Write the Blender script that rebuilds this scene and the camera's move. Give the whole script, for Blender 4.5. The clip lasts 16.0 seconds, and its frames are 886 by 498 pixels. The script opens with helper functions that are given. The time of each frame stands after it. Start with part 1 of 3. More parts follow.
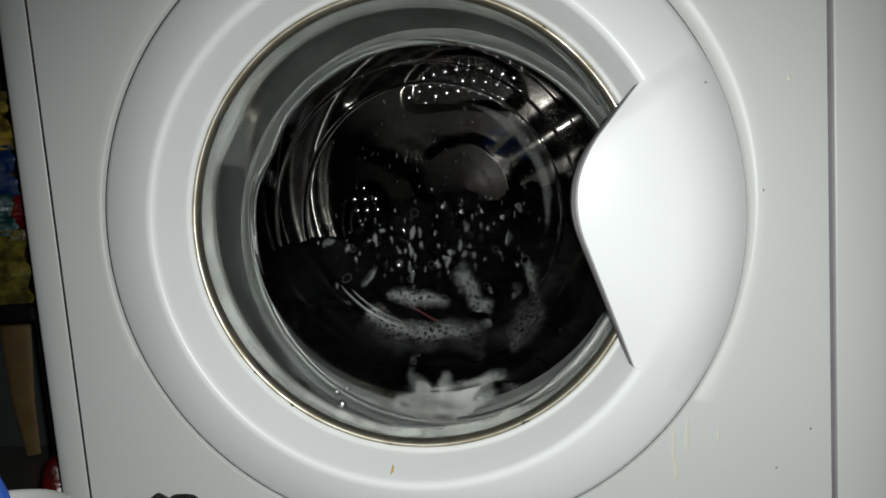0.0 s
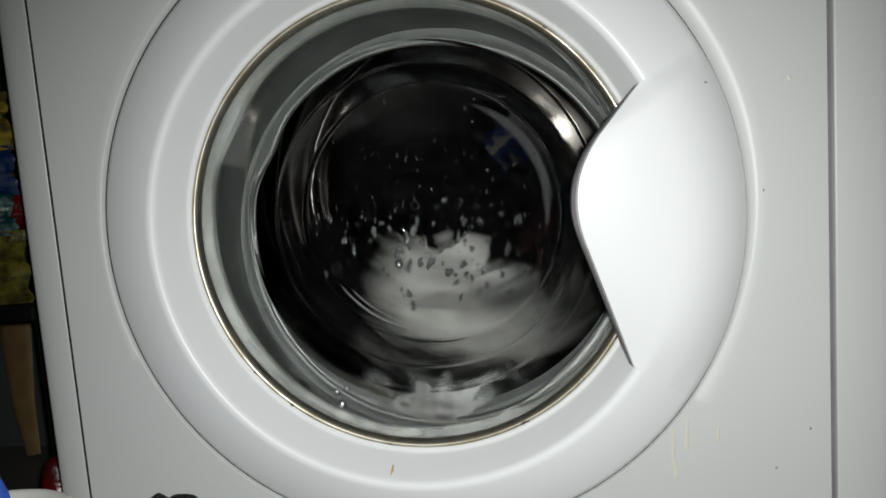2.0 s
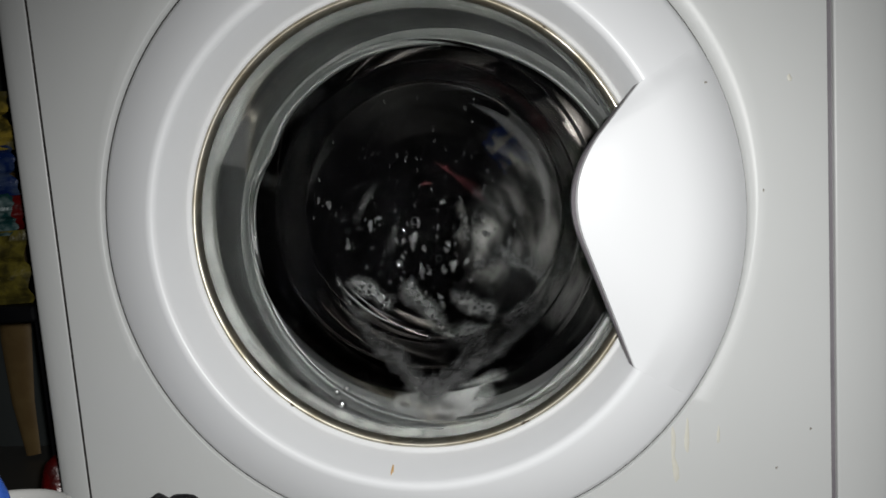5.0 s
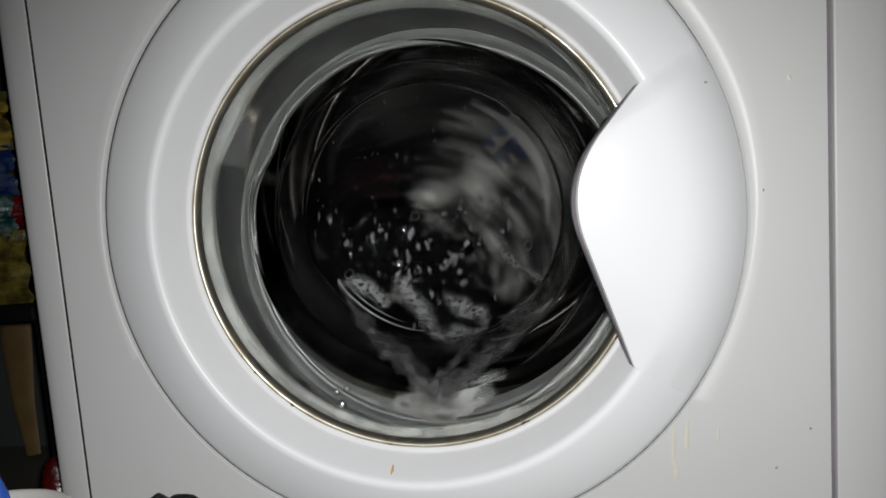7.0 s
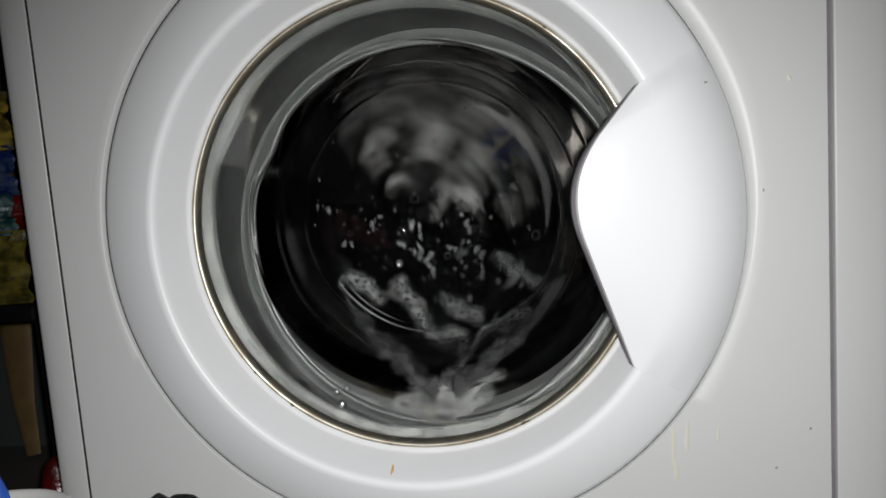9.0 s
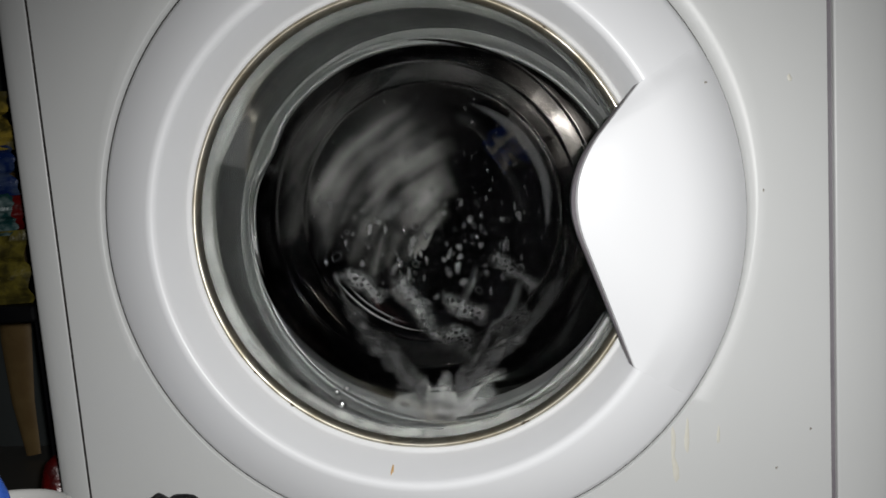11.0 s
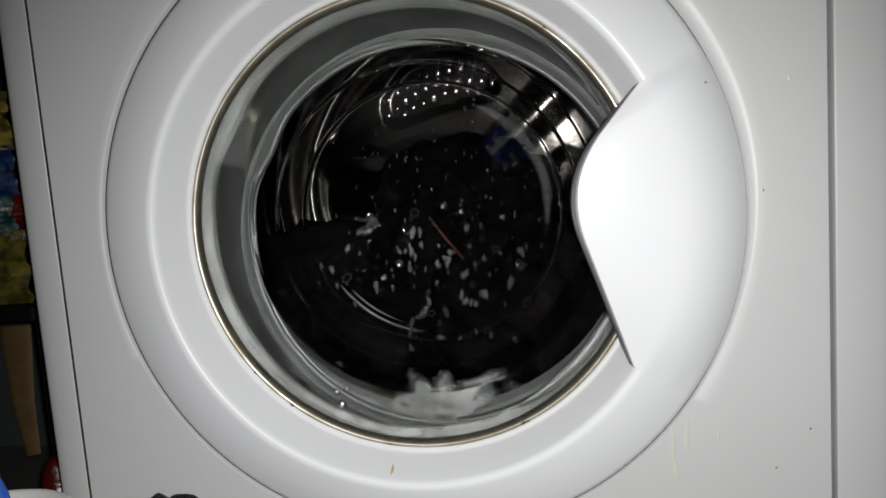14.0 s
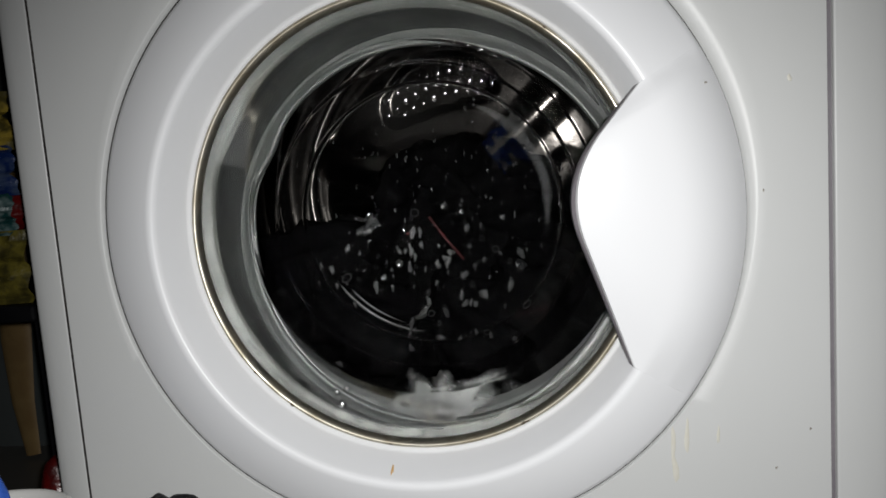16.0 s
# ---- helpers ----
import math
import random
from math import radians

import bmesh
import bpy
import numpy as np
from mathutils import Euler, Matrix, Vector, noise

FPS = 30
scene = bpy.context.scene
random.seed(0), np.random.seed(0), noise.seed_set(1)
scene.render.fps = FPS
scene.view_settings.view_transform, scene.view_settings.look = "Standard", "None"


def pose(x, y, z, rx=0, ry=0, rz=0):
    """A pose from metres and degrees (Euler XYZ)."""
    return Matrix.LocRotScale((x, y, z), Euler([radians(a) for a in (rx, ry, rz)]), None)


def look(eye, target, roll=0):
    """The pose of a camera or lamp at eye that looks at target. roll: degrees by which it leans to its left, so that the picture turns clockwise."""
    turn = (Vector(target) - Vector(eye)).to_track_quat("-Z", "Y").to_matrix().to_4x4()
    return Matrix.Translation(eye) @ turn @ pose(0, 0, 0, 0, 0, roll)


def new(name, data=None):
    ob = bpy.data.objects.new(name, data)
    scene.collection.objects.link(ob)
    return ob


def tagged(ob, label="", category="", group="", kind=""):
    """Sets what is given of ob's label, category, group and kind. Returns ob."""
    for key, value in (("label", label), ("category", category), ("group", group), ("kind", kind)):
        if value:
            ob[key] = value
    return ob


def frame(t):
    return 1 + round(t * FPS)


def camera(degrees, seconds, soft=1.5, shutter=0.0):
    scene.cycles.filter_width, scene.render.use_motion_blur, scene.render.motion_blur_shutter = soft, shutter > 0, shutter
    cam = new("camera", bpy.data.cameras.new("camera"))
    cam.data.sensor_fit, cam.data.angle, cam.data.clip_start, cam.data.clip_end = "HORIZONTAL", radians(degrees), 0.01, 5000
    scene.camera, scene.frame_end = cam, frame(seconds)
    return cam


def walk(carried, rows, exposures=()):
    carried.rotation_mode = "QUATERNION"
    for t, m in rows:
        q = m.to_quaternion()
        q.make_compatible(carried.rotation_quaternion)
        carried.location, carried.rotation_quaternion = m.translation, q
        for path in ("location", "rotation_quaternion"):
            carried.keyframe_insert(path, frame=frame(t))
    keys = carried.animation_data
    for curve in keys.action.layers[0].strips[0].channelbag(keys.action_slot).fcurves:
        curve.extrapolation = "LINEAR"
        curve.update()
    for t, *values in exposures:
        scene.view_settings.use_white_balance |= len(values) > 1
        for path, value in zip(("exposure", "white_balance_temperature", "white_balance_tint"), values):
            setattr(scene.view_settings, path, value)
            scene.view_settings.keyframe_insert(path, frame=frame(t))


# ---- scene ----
cam = camera(60, 16.0, soft=1.7, shutter=2.0)
ZC = 0.43                      # height of the door's centre
EYE = (0.0889, -0.5030, ZC + 0.0451)
AIM = (EYE[0] - 0.1324, EYE[1] + 0.9840, EYE[2] - 0.1195)
VIEW = look(EYE, AIM, -4.09)
walk(cam, [(0.0, VIEW), (16.0, VIEW)], 
     [(0.0, -0.03, 6460, 4), (2.0, 0.0, 6480, 6), (4.0, 0.0, 6490, 8), (7.0, 0.0, 6500, 10), (16.0, 0.0, 6500, 10)])

# ---- light: the small torch of the filming device, in a dark utility room ----
world = bpy.data.worlds.new("dark_room")
world.use_nodes = True
world.node_tree.nodes["Background"].inputs[0].default_value = (0.5, 0.56, 0.6, 1)
world.node_tree.nodes["Background"].inputs[1].default_value = 0.005
scene.world = world
torch = new("torch", bpy.data.lights.new("torch", "SPOT"))
torch.data.energy, torch.data.color, torch.data.shadow_soft_size = 11.9, (1.0, 0.995, 0.985), 0.004
torch.data.spot_size, torch.data.spot_blend = radians(113), 1.0
torch.matrix_world = look((EYE[0] + 0.012, EYE[1] - 0.004, EYE[2] + 0.006), (0.058, 0.0, ZC - 0.135))


# ---- materials ----
def material(name, color, rough=0.5, metal=0.0, second=None, scale=8.0, amount=0.5, bump=0.0, bump_scale=60.0,
             coat=0.0, spread=(0.35, 0.65), detail=5.0, rough_vary=0.0, spec=0.5):
    m = bpy.data.materials.new(name)
    m.use_nodes = True
    nt = m.node_tree
    b = nt.nodes["Principled BSDF"]
    b.inputs["Base Color"].default_value = (*color, 1)
    b.inputs["Roughness"].default_value = rough
    b.inputs["Metallic"].default_value = metal
    b.inputs["Coat Weight"].default_value = coat
    b.inputs["Specular IOR Level"].default_value = spec
    tc = nt.nodes.new("ShaderNodeTexCoord")
    n1 = nt.nodes.new("ShaderNodeTexNoise")
    n1.inputs["Scale"].default_value, n1.inputs["Detail"].default_value = scale, detail
    nt.links.new(tc.outputs["Object"], n1.inputs["Vector"])
    ramp = nt.nodes.new("ShaderNodeMapRange")
    ramp.inputs[1].default_value, ramp.inputs[2].default_value = spread
    nt.links.new(n1.outputs["Fac"], ramp.inputs[0])
    if second:
        ramp.inputs[4].default_value = amount
        mix = nt.nodes.new("ShaderNodeMix")
        mix.data_type = "RGBA"
        mix.inputs[6].default_value, mix.inputs[7].default_value = (*color, 1), (*second, 1)
        nt.links.new(ramp.outputs[0], mix.inputs[0])
        nt.links.new(mix.outputs[2], b.inputs["Base Color"])
    if rough_vary:
        r2 = nt.nodes.new("ShaderNodeMapRange")
        r2.inputs[1].default_value, r2.inputs[2].default_value = 0.3, 0.7
        r2.inputs[3].default_value, r2.inputs[4].default_value = rough, rough + rough_vary
        nt.links.new(n1.outputs["Fac"], r2.inputs[0])
        nt.links.new(r2.outputs[0], b.inputs["Roughness"])
    if bump:
        n2 = nt.nodes.new("ShaderNodeTexNoise")
        n2.inputs["Scale"].default_value, n2.inputs["Detail"].default_value = bump_scale, 3.0
        nt.links.new(tc.outputs["Object"], n2.inputs["Vector"])
        bp = nt.nodes.new("ShaderNodeBump")
        bp.inputs["Strength"].default_value, bp.inputs["Distance"].default_value = bump, 0.002
        nt.links.new(n2.outputs["Fac"], bp.inputs["Height"])
        nt.links.new(bp.outputs[0], b.inputs["Normal"])
    return m


ENAMEL = material("white_enamel", (0.585, 0.595, 0.59), 0.34, second=(0.53, 0.54, 0.53), scale=5, bump=0.03, bump_scale=260, rough_vary=0.1)
PLASTIC = material("white_plastic", (0.79, 0.80, 0.815), 0.29, second=(0.74, 0.75, 0.765), scale=4, bump=0.02, bump_scale=200, rough_vary=0.06, spec=0.25)
SEAM = material("seam_shadow_gap", (0.022, 0.02, 0.02), 0.8, second=(0.05, 0.045, 0.04), scale=30)
EDGE = material("grey_handle_edge", (0.19, 0.175, 0.19), 0.4, second=(0.14, 0.13, 0.145), scale=40)
CHROME = material("aged_chrome_trim", (0.58, 0.55, 0.47), 0.32, 1.0, second=(0.22, 0.18, 0.11), scale=45, amount=0.7, rough_vary=0.2)
RUBBER = material("grey_rubber", (0.070, 0.073, 0.070), 0.30, second=(0.04, 0.042, 0.04), scale=22, bump=0.15, bump_scale=90, rough_vary=0.2)
RUBBER_LIP = material("grey_rubber_bead", (0.082, 0.084, 0.078), 0.42, second=(0.040, 0.042, 0.038), scale=26, bump=0.3, bump_scale=60, rough_vary=0.2)
# Darker copy of the grey rubber: the groove's shade is put into the colour.
RUBBER_SHADED = material("shaded_fold_rubber", (0.030, 0.031, 0.030), 0.38, second=(0.014, 0.014, 0.014), scale=26, bump=0.15, bump_scale=80, rough_vary=0.2)
# Far darker than stainless steel: the drum's dimness is put into these colours.
STEEL = material("shaded_wet_steel", (0.060, 0.054, 0.050), 0.09, 1.0, second=(0.016, 0.0145, 0.0135), scale=12, bump=0.10, bump_scale=30, rough_vary=0.06)
STEEL_BACK = material("shaded_stamped_steel", (0.045, 0.041, 0.038), 0.10, 1.0, second=(0.014, 0.013, 0.012), scale=9, bump=0.12, bump_scale=34, rough_vary=0.06)
STUD = material("polished_stud", (0.75, 0.70, 0.71), 0.20, 1.0, second=(0.5, 0.47, 0.46), scale=60)
# Paler than the drum steel: the colour helps the rim's highlight arc.
STEEL_RIM = material("highlight_rim_steel", (0.40, 0.36, 0.345), 0.28, 1.0, second=(0.12, 0.11, 0.10), scale=14, bump=0.05, bump_scale=30)
TUB = material("dark_tub", (0.03, 0.03, 0.03), 0.6, second=(0.05, 0.05, 0.05), scale=10)
CLOTH = material("wet_black_cloth", (0.0012, 0.0012, 0.0013), 0.6, second=(0.0024, 0.0023, 0.0024), scale=30, bump=0.5, bump_scale=160, rough_vary=0.2, spec=0.0)
CLOTH_GREY = material("wet_charcoal_cloth", (0.13, 0.126, 0.122), 0.6, spread=(0.38, 0.52), second=(0.005, 0.005, 0.005), scale=40, bump=0.5, bump_scale=150, rough_vary=0.2, spec=0.03, amount=1.0)
CLOTH_PALE = material("sudsy_grey_cloth", (0.19, 0.185, 0.178), 0.6, second=(0.012, 0.012, 0.012), spread=(0.42, 0.64), scale=19, bump=0.5, bump_scale=150, rough_vary=0.2, spec=0.03, amount=1.0)
RED = material("red_piping", (0.045, 0.0025, 0.003), 0.6, second=(0.02, 0.002, 0.002), scale=60)
def foam_material(name, color, second, scale, low, lace, gain=2.2):
    """Soap foam: thin and torn towards the edge of a blob, dense in its heart."""
    m = material(name, color, 0.5, second=second, scale=scale, amount=0.9, bump=0.3, bump_scale=scale * 3)
    nt = m.node_tree
    b, out = nt.nodes["Principled BSDF"], nt.nodes["Material Output"]
    at = nt.nodes.new("ShaderNodeAttribute")
    at.attribute_name = "cover"
    tc = nt.nodes.new("ShaderNodeTexCoord")
    n = nt.nodes.new("ShaderNodeTexNoise")
    n.inputs["Scale"].default_value, n.inputs["Detail"].default_value = lace, 4.0
    nt.links.new(tc.outputs["Object"], n.inputs["Vector"])
    add = nt.nodes.new("ShaderNodeMath")
    add.operation = "MULTIPLY_ADD"
    add.inputs[1].default_value = gain
    nt.links.new(n.outputs["Fac"], add.inputs[0])
    nt.links.new(at.outputs["Fac"], add.inputs[2])
    mr = nt.nodes.new("ShaderNodeMapRange")
    mr.inputs[1].default_value, mr.inputs[2].default_value = low, low + 0.75
    nt.links.new(add.outputs[0], mr.inputs[0])
    clear = nt.nodes.new("ShaderNodeBsdfTransparent")
    mix = nt.nodes.new("ShaderNodeMixShader")
    nt.links.new(mr.outputs[0], mix.inputs[0])
    nt.links.new(clear.outputs[0], mix.inputs[1])
    nt.links.new(b.outputs[0], mix.inputs[2])
    nt.links.new(mix.outputs[0], out.inputs["Surface"])
    return m


FOAM = foam_material("soap_foam", (0.090, 0.090, 0.089), (0.045, 0.045, 0.045), 45, 0.42, 55, 1.1)
FLECK = foam_material("thin_soap_film", (0.017, 0.017, 0.0175), (0.004, 0.004, 0.0045), 260, 0.62, 330, 1.0)
FILM = foam_material("faint_soap_film", (0.060, 0.060, 0.061), (0.030, 0.030, 0.030), 90, 0.70, 120, 1.2)
RESIDUE = foam_material("soap_residue", (0.120, 0.123, 0.114), (0.07, 0.07, 0.066), 70, 0.70, 90, 1.4)


def lace_material(name, color, cells):
    """A net of bubble walls: bright round the cells, nearly clear inside them."""
    m = foam_material(name, color, tuple(c * 0.4 for c in color), 150, 0.55, 90, 0.9)
    nt = m.node_tree
    tc, v, mr = nt.nodes.new("ShaderNodeTexCoord"), nt.nodes.new("ShaderNodeTexVoronoi"), nt.nodes.new("ShaderNodeMapRange")
    v.feature = "DISTANCE_TO_EDGE"
    v.inputs["Scale"].default_value = cells
    nt.links.new(tc.outputs["Object"], v.inputs["Vector"])
    mr.inputs[1].default_value, mr.inputs[2].default_value = 0.12, 0.30
    mr.inputs[3].default_value, mr.inputs[4].default_value = 1.0, 0.12
    nt.links.new(v.outputs["Distance"], mr.inputs[0])
    mix = [n for n in nt.nodes if n.bl_idname == "ShaderNodeMixShader"][0]
    old = mix.inputs[0].links[0].from_socket
    mul = nt.nodes.new("ShaderNodeMath")
    mul.operation = "MULTIPLY"
    nt.links.new(old, mul.inputs[0])
    nt.links.new(mr.outputs[0], mul.inputs[1])
    nt.links.new(mul.outputs[0], mix.inputs[0])
    return m


LACE = lace_material("bubble_net_foam", (0.034, 0.034, 0.035), 230)
# Gloss for tubes laid where torch highlights run on gasket and glass.
GLINT = material("glint_tube", (0.03, 0.03, 0.03), 0.30, second=(0.02, 0.02, 0.02), scale=40, spec=1.0)
GLINT_BEAD = material("grey_glint_tube", (0.08, 0.082, 0.078), 0.40, second=(0.05, 0.05, 0.048), scale=40, spec=1.0)
# Dark gloss for the beads that catch the torch as small sparkles.
BEAD = material("sparkle_gloss", (0.02, 0.02, 0.02), 0.20, second=(0.03, 0.03, 0.03), scale=50, spec=1.0)
FLOOR = material("floor_tile", (0.15, 0.145, 0.135), 0.5, second=(0.11, 0.105, 0.095), scale=6, bump=0.1)
PAINT = material("wall_paint", (0.10, 0.105, 0.10), 0.85, second=(0.075, 0.08, 0.078), scale=3, bump=0.2, bump_scale=80)
GREYWALL = material("grey_board", (0.10, 0.115, 0.115), 0.7, second=(0.07, 0.08, 0.08), scale=7, bump=0.2)
WOOD = material("pale_wood", (0.36, 0.24, 0.10), 0.55, second=(0.22, 0.13, 0.05), scale=25, bump=0.3)
BLACKP = material("black_plastic", (0.004, 0.004, 0.005), 0.35, second=(0.008, 0.008, 0.009), scale=50, bump=0.25, bump_scale=90, rough_vary=0.2, spec=0.08)
WHITEP = material("white_basin_plastic", (0.82, 0.82, 0.79), 0.4, second=(0.74, 0.73, 0.69), scale=15, bump=0.05)
BLUE = material("blue_cloth", (0.03, 0.12, 0.55), 0.7, second=(0.02, 0.08, 0.4), scale=30, bump=0.4, bump_scale=200)
RUST = material("rust_run", (0.60, 0.58, 0.50), 0.4, second=(0.66, 0.66, 0.62), scale=120)
STAIN = material("orange_drip", (0.62, 0.36, 0.12), 0.4, second=(0.66, 0.45, 0.22), scale=200)
GRIME = material("dark_grime", (0.05, 0.035, 0.02), 0.7, second=(0.10, 0.08, 0.05), scale=300)
SPECK = material("dark_speck", (0.22, 0.20, 0.17), 0.6, second=(0.3, 0.28, 0.24), scale=300)
BAG = {c: material("bag_" + c, v, 0.22, second=w, scale=75, amount=1.0, spread=(0.42, 0.60), bump=1.0, bump_scale=85, rough_vary=0.2) for c, v, w in (
    ("yellow", (0.26, 0.19, 0.03), (0.06, 0.05, 0.012)), ("blue", (0.005, 0.016, 0.075), (0.04, 0.06, 0.11)),
    ("green", (0.010, 0.045, 0.045), (0.15, 0.20, 0.20)), ("olive", (0.11, 0.092, 0.016), (0.035, 0.03, 0.007)),
    ("red", (0.10, 0.004, 0.004), (0.05, 0.003, 0.003)))}


def glass_material(name, rough, tint):
    m = bpy.data.materials.new(name)
    m.use_nodes = True
    b = m.node_tree.nodes["Principled BSDF"]
    b.inputs["Base Color"].default_value = (*tint, 1)
    b.inputs["Roughness"].default_value = rough
    b.inputs["Transmission Weight"].default_value = 1.0
    b.inputs["IOR"].default_value = 1.42
    nt = m.node_tree
    tc, n, bp = nt.nodes.new("ShaderNodeTexCoord"), nt.nodes.new("ShaderNodeTexNoise"), nt.nodes.new("ShaderNodeBump")
    n.inputs["Scale"].default_value, n.inputs["Detail"].default_value = 55.0, 2.5
    bp.inputs["Strength"].default_value, bp.inputs["Distance"].default_value = 0.03, 0.001
    nt.links.new(tc.outputs["Object"], n.inputs["Vector"])
    nt.links.new(n.outputs["Fac"], bp.inputs["Height"])
    nt.links.new(bp.outputs[0], b.inputs["Normal"])
    return m


GLASS = glass_material("door_glass", 0.012, (0.97, 0.99, 0.98))


# ---- mesh helpers ----
def ease(t, a, b):
    u = min(1.0, max(0.0, (t - a) / (b - a)))
    return u * u * (3 - 2 * u)


def part(name, bm, mat, parent=None, label="", smooth=True, sharp=0.7):
    me = bpy.data.meshes.new(name)
    bmesh.ops.recalc_face_normals(bm, faces=bm.faces)
    for f in bm.faces:
        f.smooth = smooth
    for e in bm.edges:
        e.smooth = len(e.link_faces) != 2 or e.calc_face_angle(0.0) < sharp
    bm.to_mesh(me)
    bm.free()
    me.materials.append(mat)
    ob = new(name, me)
    ob.parent = parent
    return tagged(ob, label)


def thing(name, label, category, m=None, group="", kind=""):
    ob = new(name)
    ob.empty_display_size = 0.05
    if m is not None:
        ob.matrix_world = m
    return tagged(ob, label, category, group, kind)


def rounded(points, radius, steps=5):
    """A chain of points with its inner corners rounded."""
    out = [Vector(points[0])]
    for a, b, c in zip(points, points[1:], points[2:]):
        a, b, c = Vector(a), Vector(b), Vector(c)
        r = min(radius, (a - b).length * 0.45, (c - b).length * 0.45)
        p, q = b + (a - b).normalized() * r, b + (c - b).normalized() * r
        for i in range(steps + 1):
            u = i / steps
            out.append(p * (1 - u) ** 2 + b * 2 * u * (1 - u) + q * u * u)
    return out + [Vector(points[-1])]


def lathe(profile, n=128, cz=0.0, loop=False, bm=None, wobble=None):
    """Turns (radius, y) round the axis along y at height cz."""
    bm = bm or bmesh.new()
    rings = []
    for k in range(n):
        a = 2 * math.pi * k / n
        row = []
        for r, y in profile:
            x, z = r * math.cos(a), r * math.sin(a)
            if wobble:
                x, y, z = wobble(a, r, y)
            row.append(bm.verts.new((x, y, cz + z)))
        rings.append(row)
    m = len(profile)
    for k in range(n):
        A, B = rings[k], rings[(k + 1) % n]
        for i in range(m if loop else m - 1):
            j = (i + 1) % m
            if profile[i][0] < 1e-6 and profile[j][0] < 1e-6:
                continue
            bm.faces.new((A[i], B[i], B[j], A[j]))
    bmesh.ops.remove_doubles(bm, verts=bm.verts, dist=1e-6)
    return bm


def box(x0, x1, y0, y1, z0, z1, bevel=0.0, bm=None, seg=2):
    bm = bm or bmesh.new()
    v = [bm.verts.new((x, y, z)) for x in (x0, x1) for y in (y0, y1) for z in (z0, z1)]
    fs = [bm.faces.new([v[i] for i in q]) for q in ((0, 1, 3, 2), (4, 6, 7, 5), (0, 4, 5, 1), (2, 3, 7, 6), (0, 2, 6, 4), (1, 5, 7, 3))]
    if bevel:
        bmesh.ops.bevel(bm, geom=list({e for f in fs for e in f.edges}), offset=bevel, segments=seg, affect="EDGES", profile=0.5)
    return bm


def sweep(path, radius, n=8, bm=None, squash=1.0):
    """A tube along a chain of points; radius may be a function of 0..1."""
    bm = bm or bmesh.new()
    rings = []
    for i, p in enumerate(path):
        p = Vector(p)
        d = (Vector(path[min(i + 1, len(path) - 1)]) - Vector(path[max(i - 1, 0)])).normalized()
        a = d.orthogonal().normalized() if abs(d.y) > 0.9 else d.cross(Vector((0, 1, 0))).normalized()
        b = d.cross(a)
        r = radius(i / (len(path) - 1)) if callable(radius) else radius
        rings.append([bm.verts.new(p + a * r * math.cos(2 * math.pi * k / n) + b * r * squash * math.sin(2 * math.pi * k / n)) for k in range(n)])
    for A, B in zip(rings, rings[1:]):
        for k in range(n):
            bm.faces.new((A[k], A[(k + 1) % n], B[(k + 1) % n], B[k]))
    bm.faces.new(rings[0][::-1])
    bm.faces.new(rings[-1])
    return bm


def lump(center, size, seed, fold=0.35, freq=2.2, sub=5, bm=None):
    """A crumpled lump: a ball pushed into sharp folds."""
    own = bmesh.new()
    bmesh.ops.create_icosphere(own, subdivisions=sub, radius=1.0)
    off = Vector((seed * 3.7, seed * 1.9, -seed * 2.3))
    for v in own.verts:
        p = v.co.normalized()
        s = 1 + fold * (1 - 2.2 * abs(noise.noise(p * freq + off))) + 0.5 * fold * (0.5 - abs(noise.noise(p * freq * 2.6 - off))) \
            + 0.45 * noise.noise(p * 1.1 + off * 2) + 0.16 * fold * (0.5 - abs(noise.noise(p * freq * 6.5 + off)))
        v.co = Vector((p.x * size[0], p.y * size[1], p.z * size[2])) * s + Vector(center)
    if bm is None:
        return own
    me = bpy.data.meshes.new("tmp")
    own.to_mesh(me)
    own.free()
    bm.from_mesh(me)
    bpy.data.meshes.remove(me)
    return bm


def flat_blob(bm, base, u, v, w, ru, rv, height, seed, n=12, holes=0):
    """A low rounded blob with an uneven outline on the plane spanned by u, v."""
    rng = random.Random(seed)
    ph = [rng.uniform(0, 6.28) for _ in range(3)]
    cover = bm.verts.layers.float.get("cover") or bm.verts.layers.float.new("cover")
    rings = []
    for k, (s, h) in enumerate(((1.0, 0.0), (0.86, 0.65), (0.5, 1.0))):
        row = []
        for i in range(n):
            a = 2 * math.pi * i / n
            q = s * (1 + 0.22 * math.sin(2 * a + ph[0]) + 0.16 * math.sin(3 * a + ph[1]) + 0.08 * math.sin(5 * a + ph[2]))
            row.append(bm.verts.new(base + u * ru * q * math.cos(a) + v * rv * q * math.sin(a) + w * height * h))
            row[-1][cover] = (0.0, 0.7, 1.0)[k]
        rings.append(row)
    for A, B in zip(rings, rings[1:]):
        for i in range(n):
            bm.faces.new((A[i], A[(i + 1) % n], B[(i + 1) % n], B[i]))
    bm.faces.new(rings[-1])
    bm.faces.new(rings[0][::-1])


# ---- the room ----
def structure(name, bm, mat, label):
    return tagged(part(name, bm, mat, smooth=False), label, kind="structure")


structure("floor", box(-1.0, 1.4, -1.8, 0.75, -0.05, 0.0), FLOOR, "dull beige tiled floor of the dark utility room")
structure("ceiling", box(-1.1, 1.5, -1.9, 0.85, 2.4, 2.5), PAINT, "plain painted ceiling of the dark utility room")
structure("wall_north", box(-1.1, 1.5, 0.75, 0.85, -0.05, 2.4), GREYWALL, "plain painted wall behind the washing machine")
structure("wall_south", box(-1.1, 1.5, -1.9, -1.8, -0.05, 2.4), PAINT, "plain painted wall facing the washing machine")
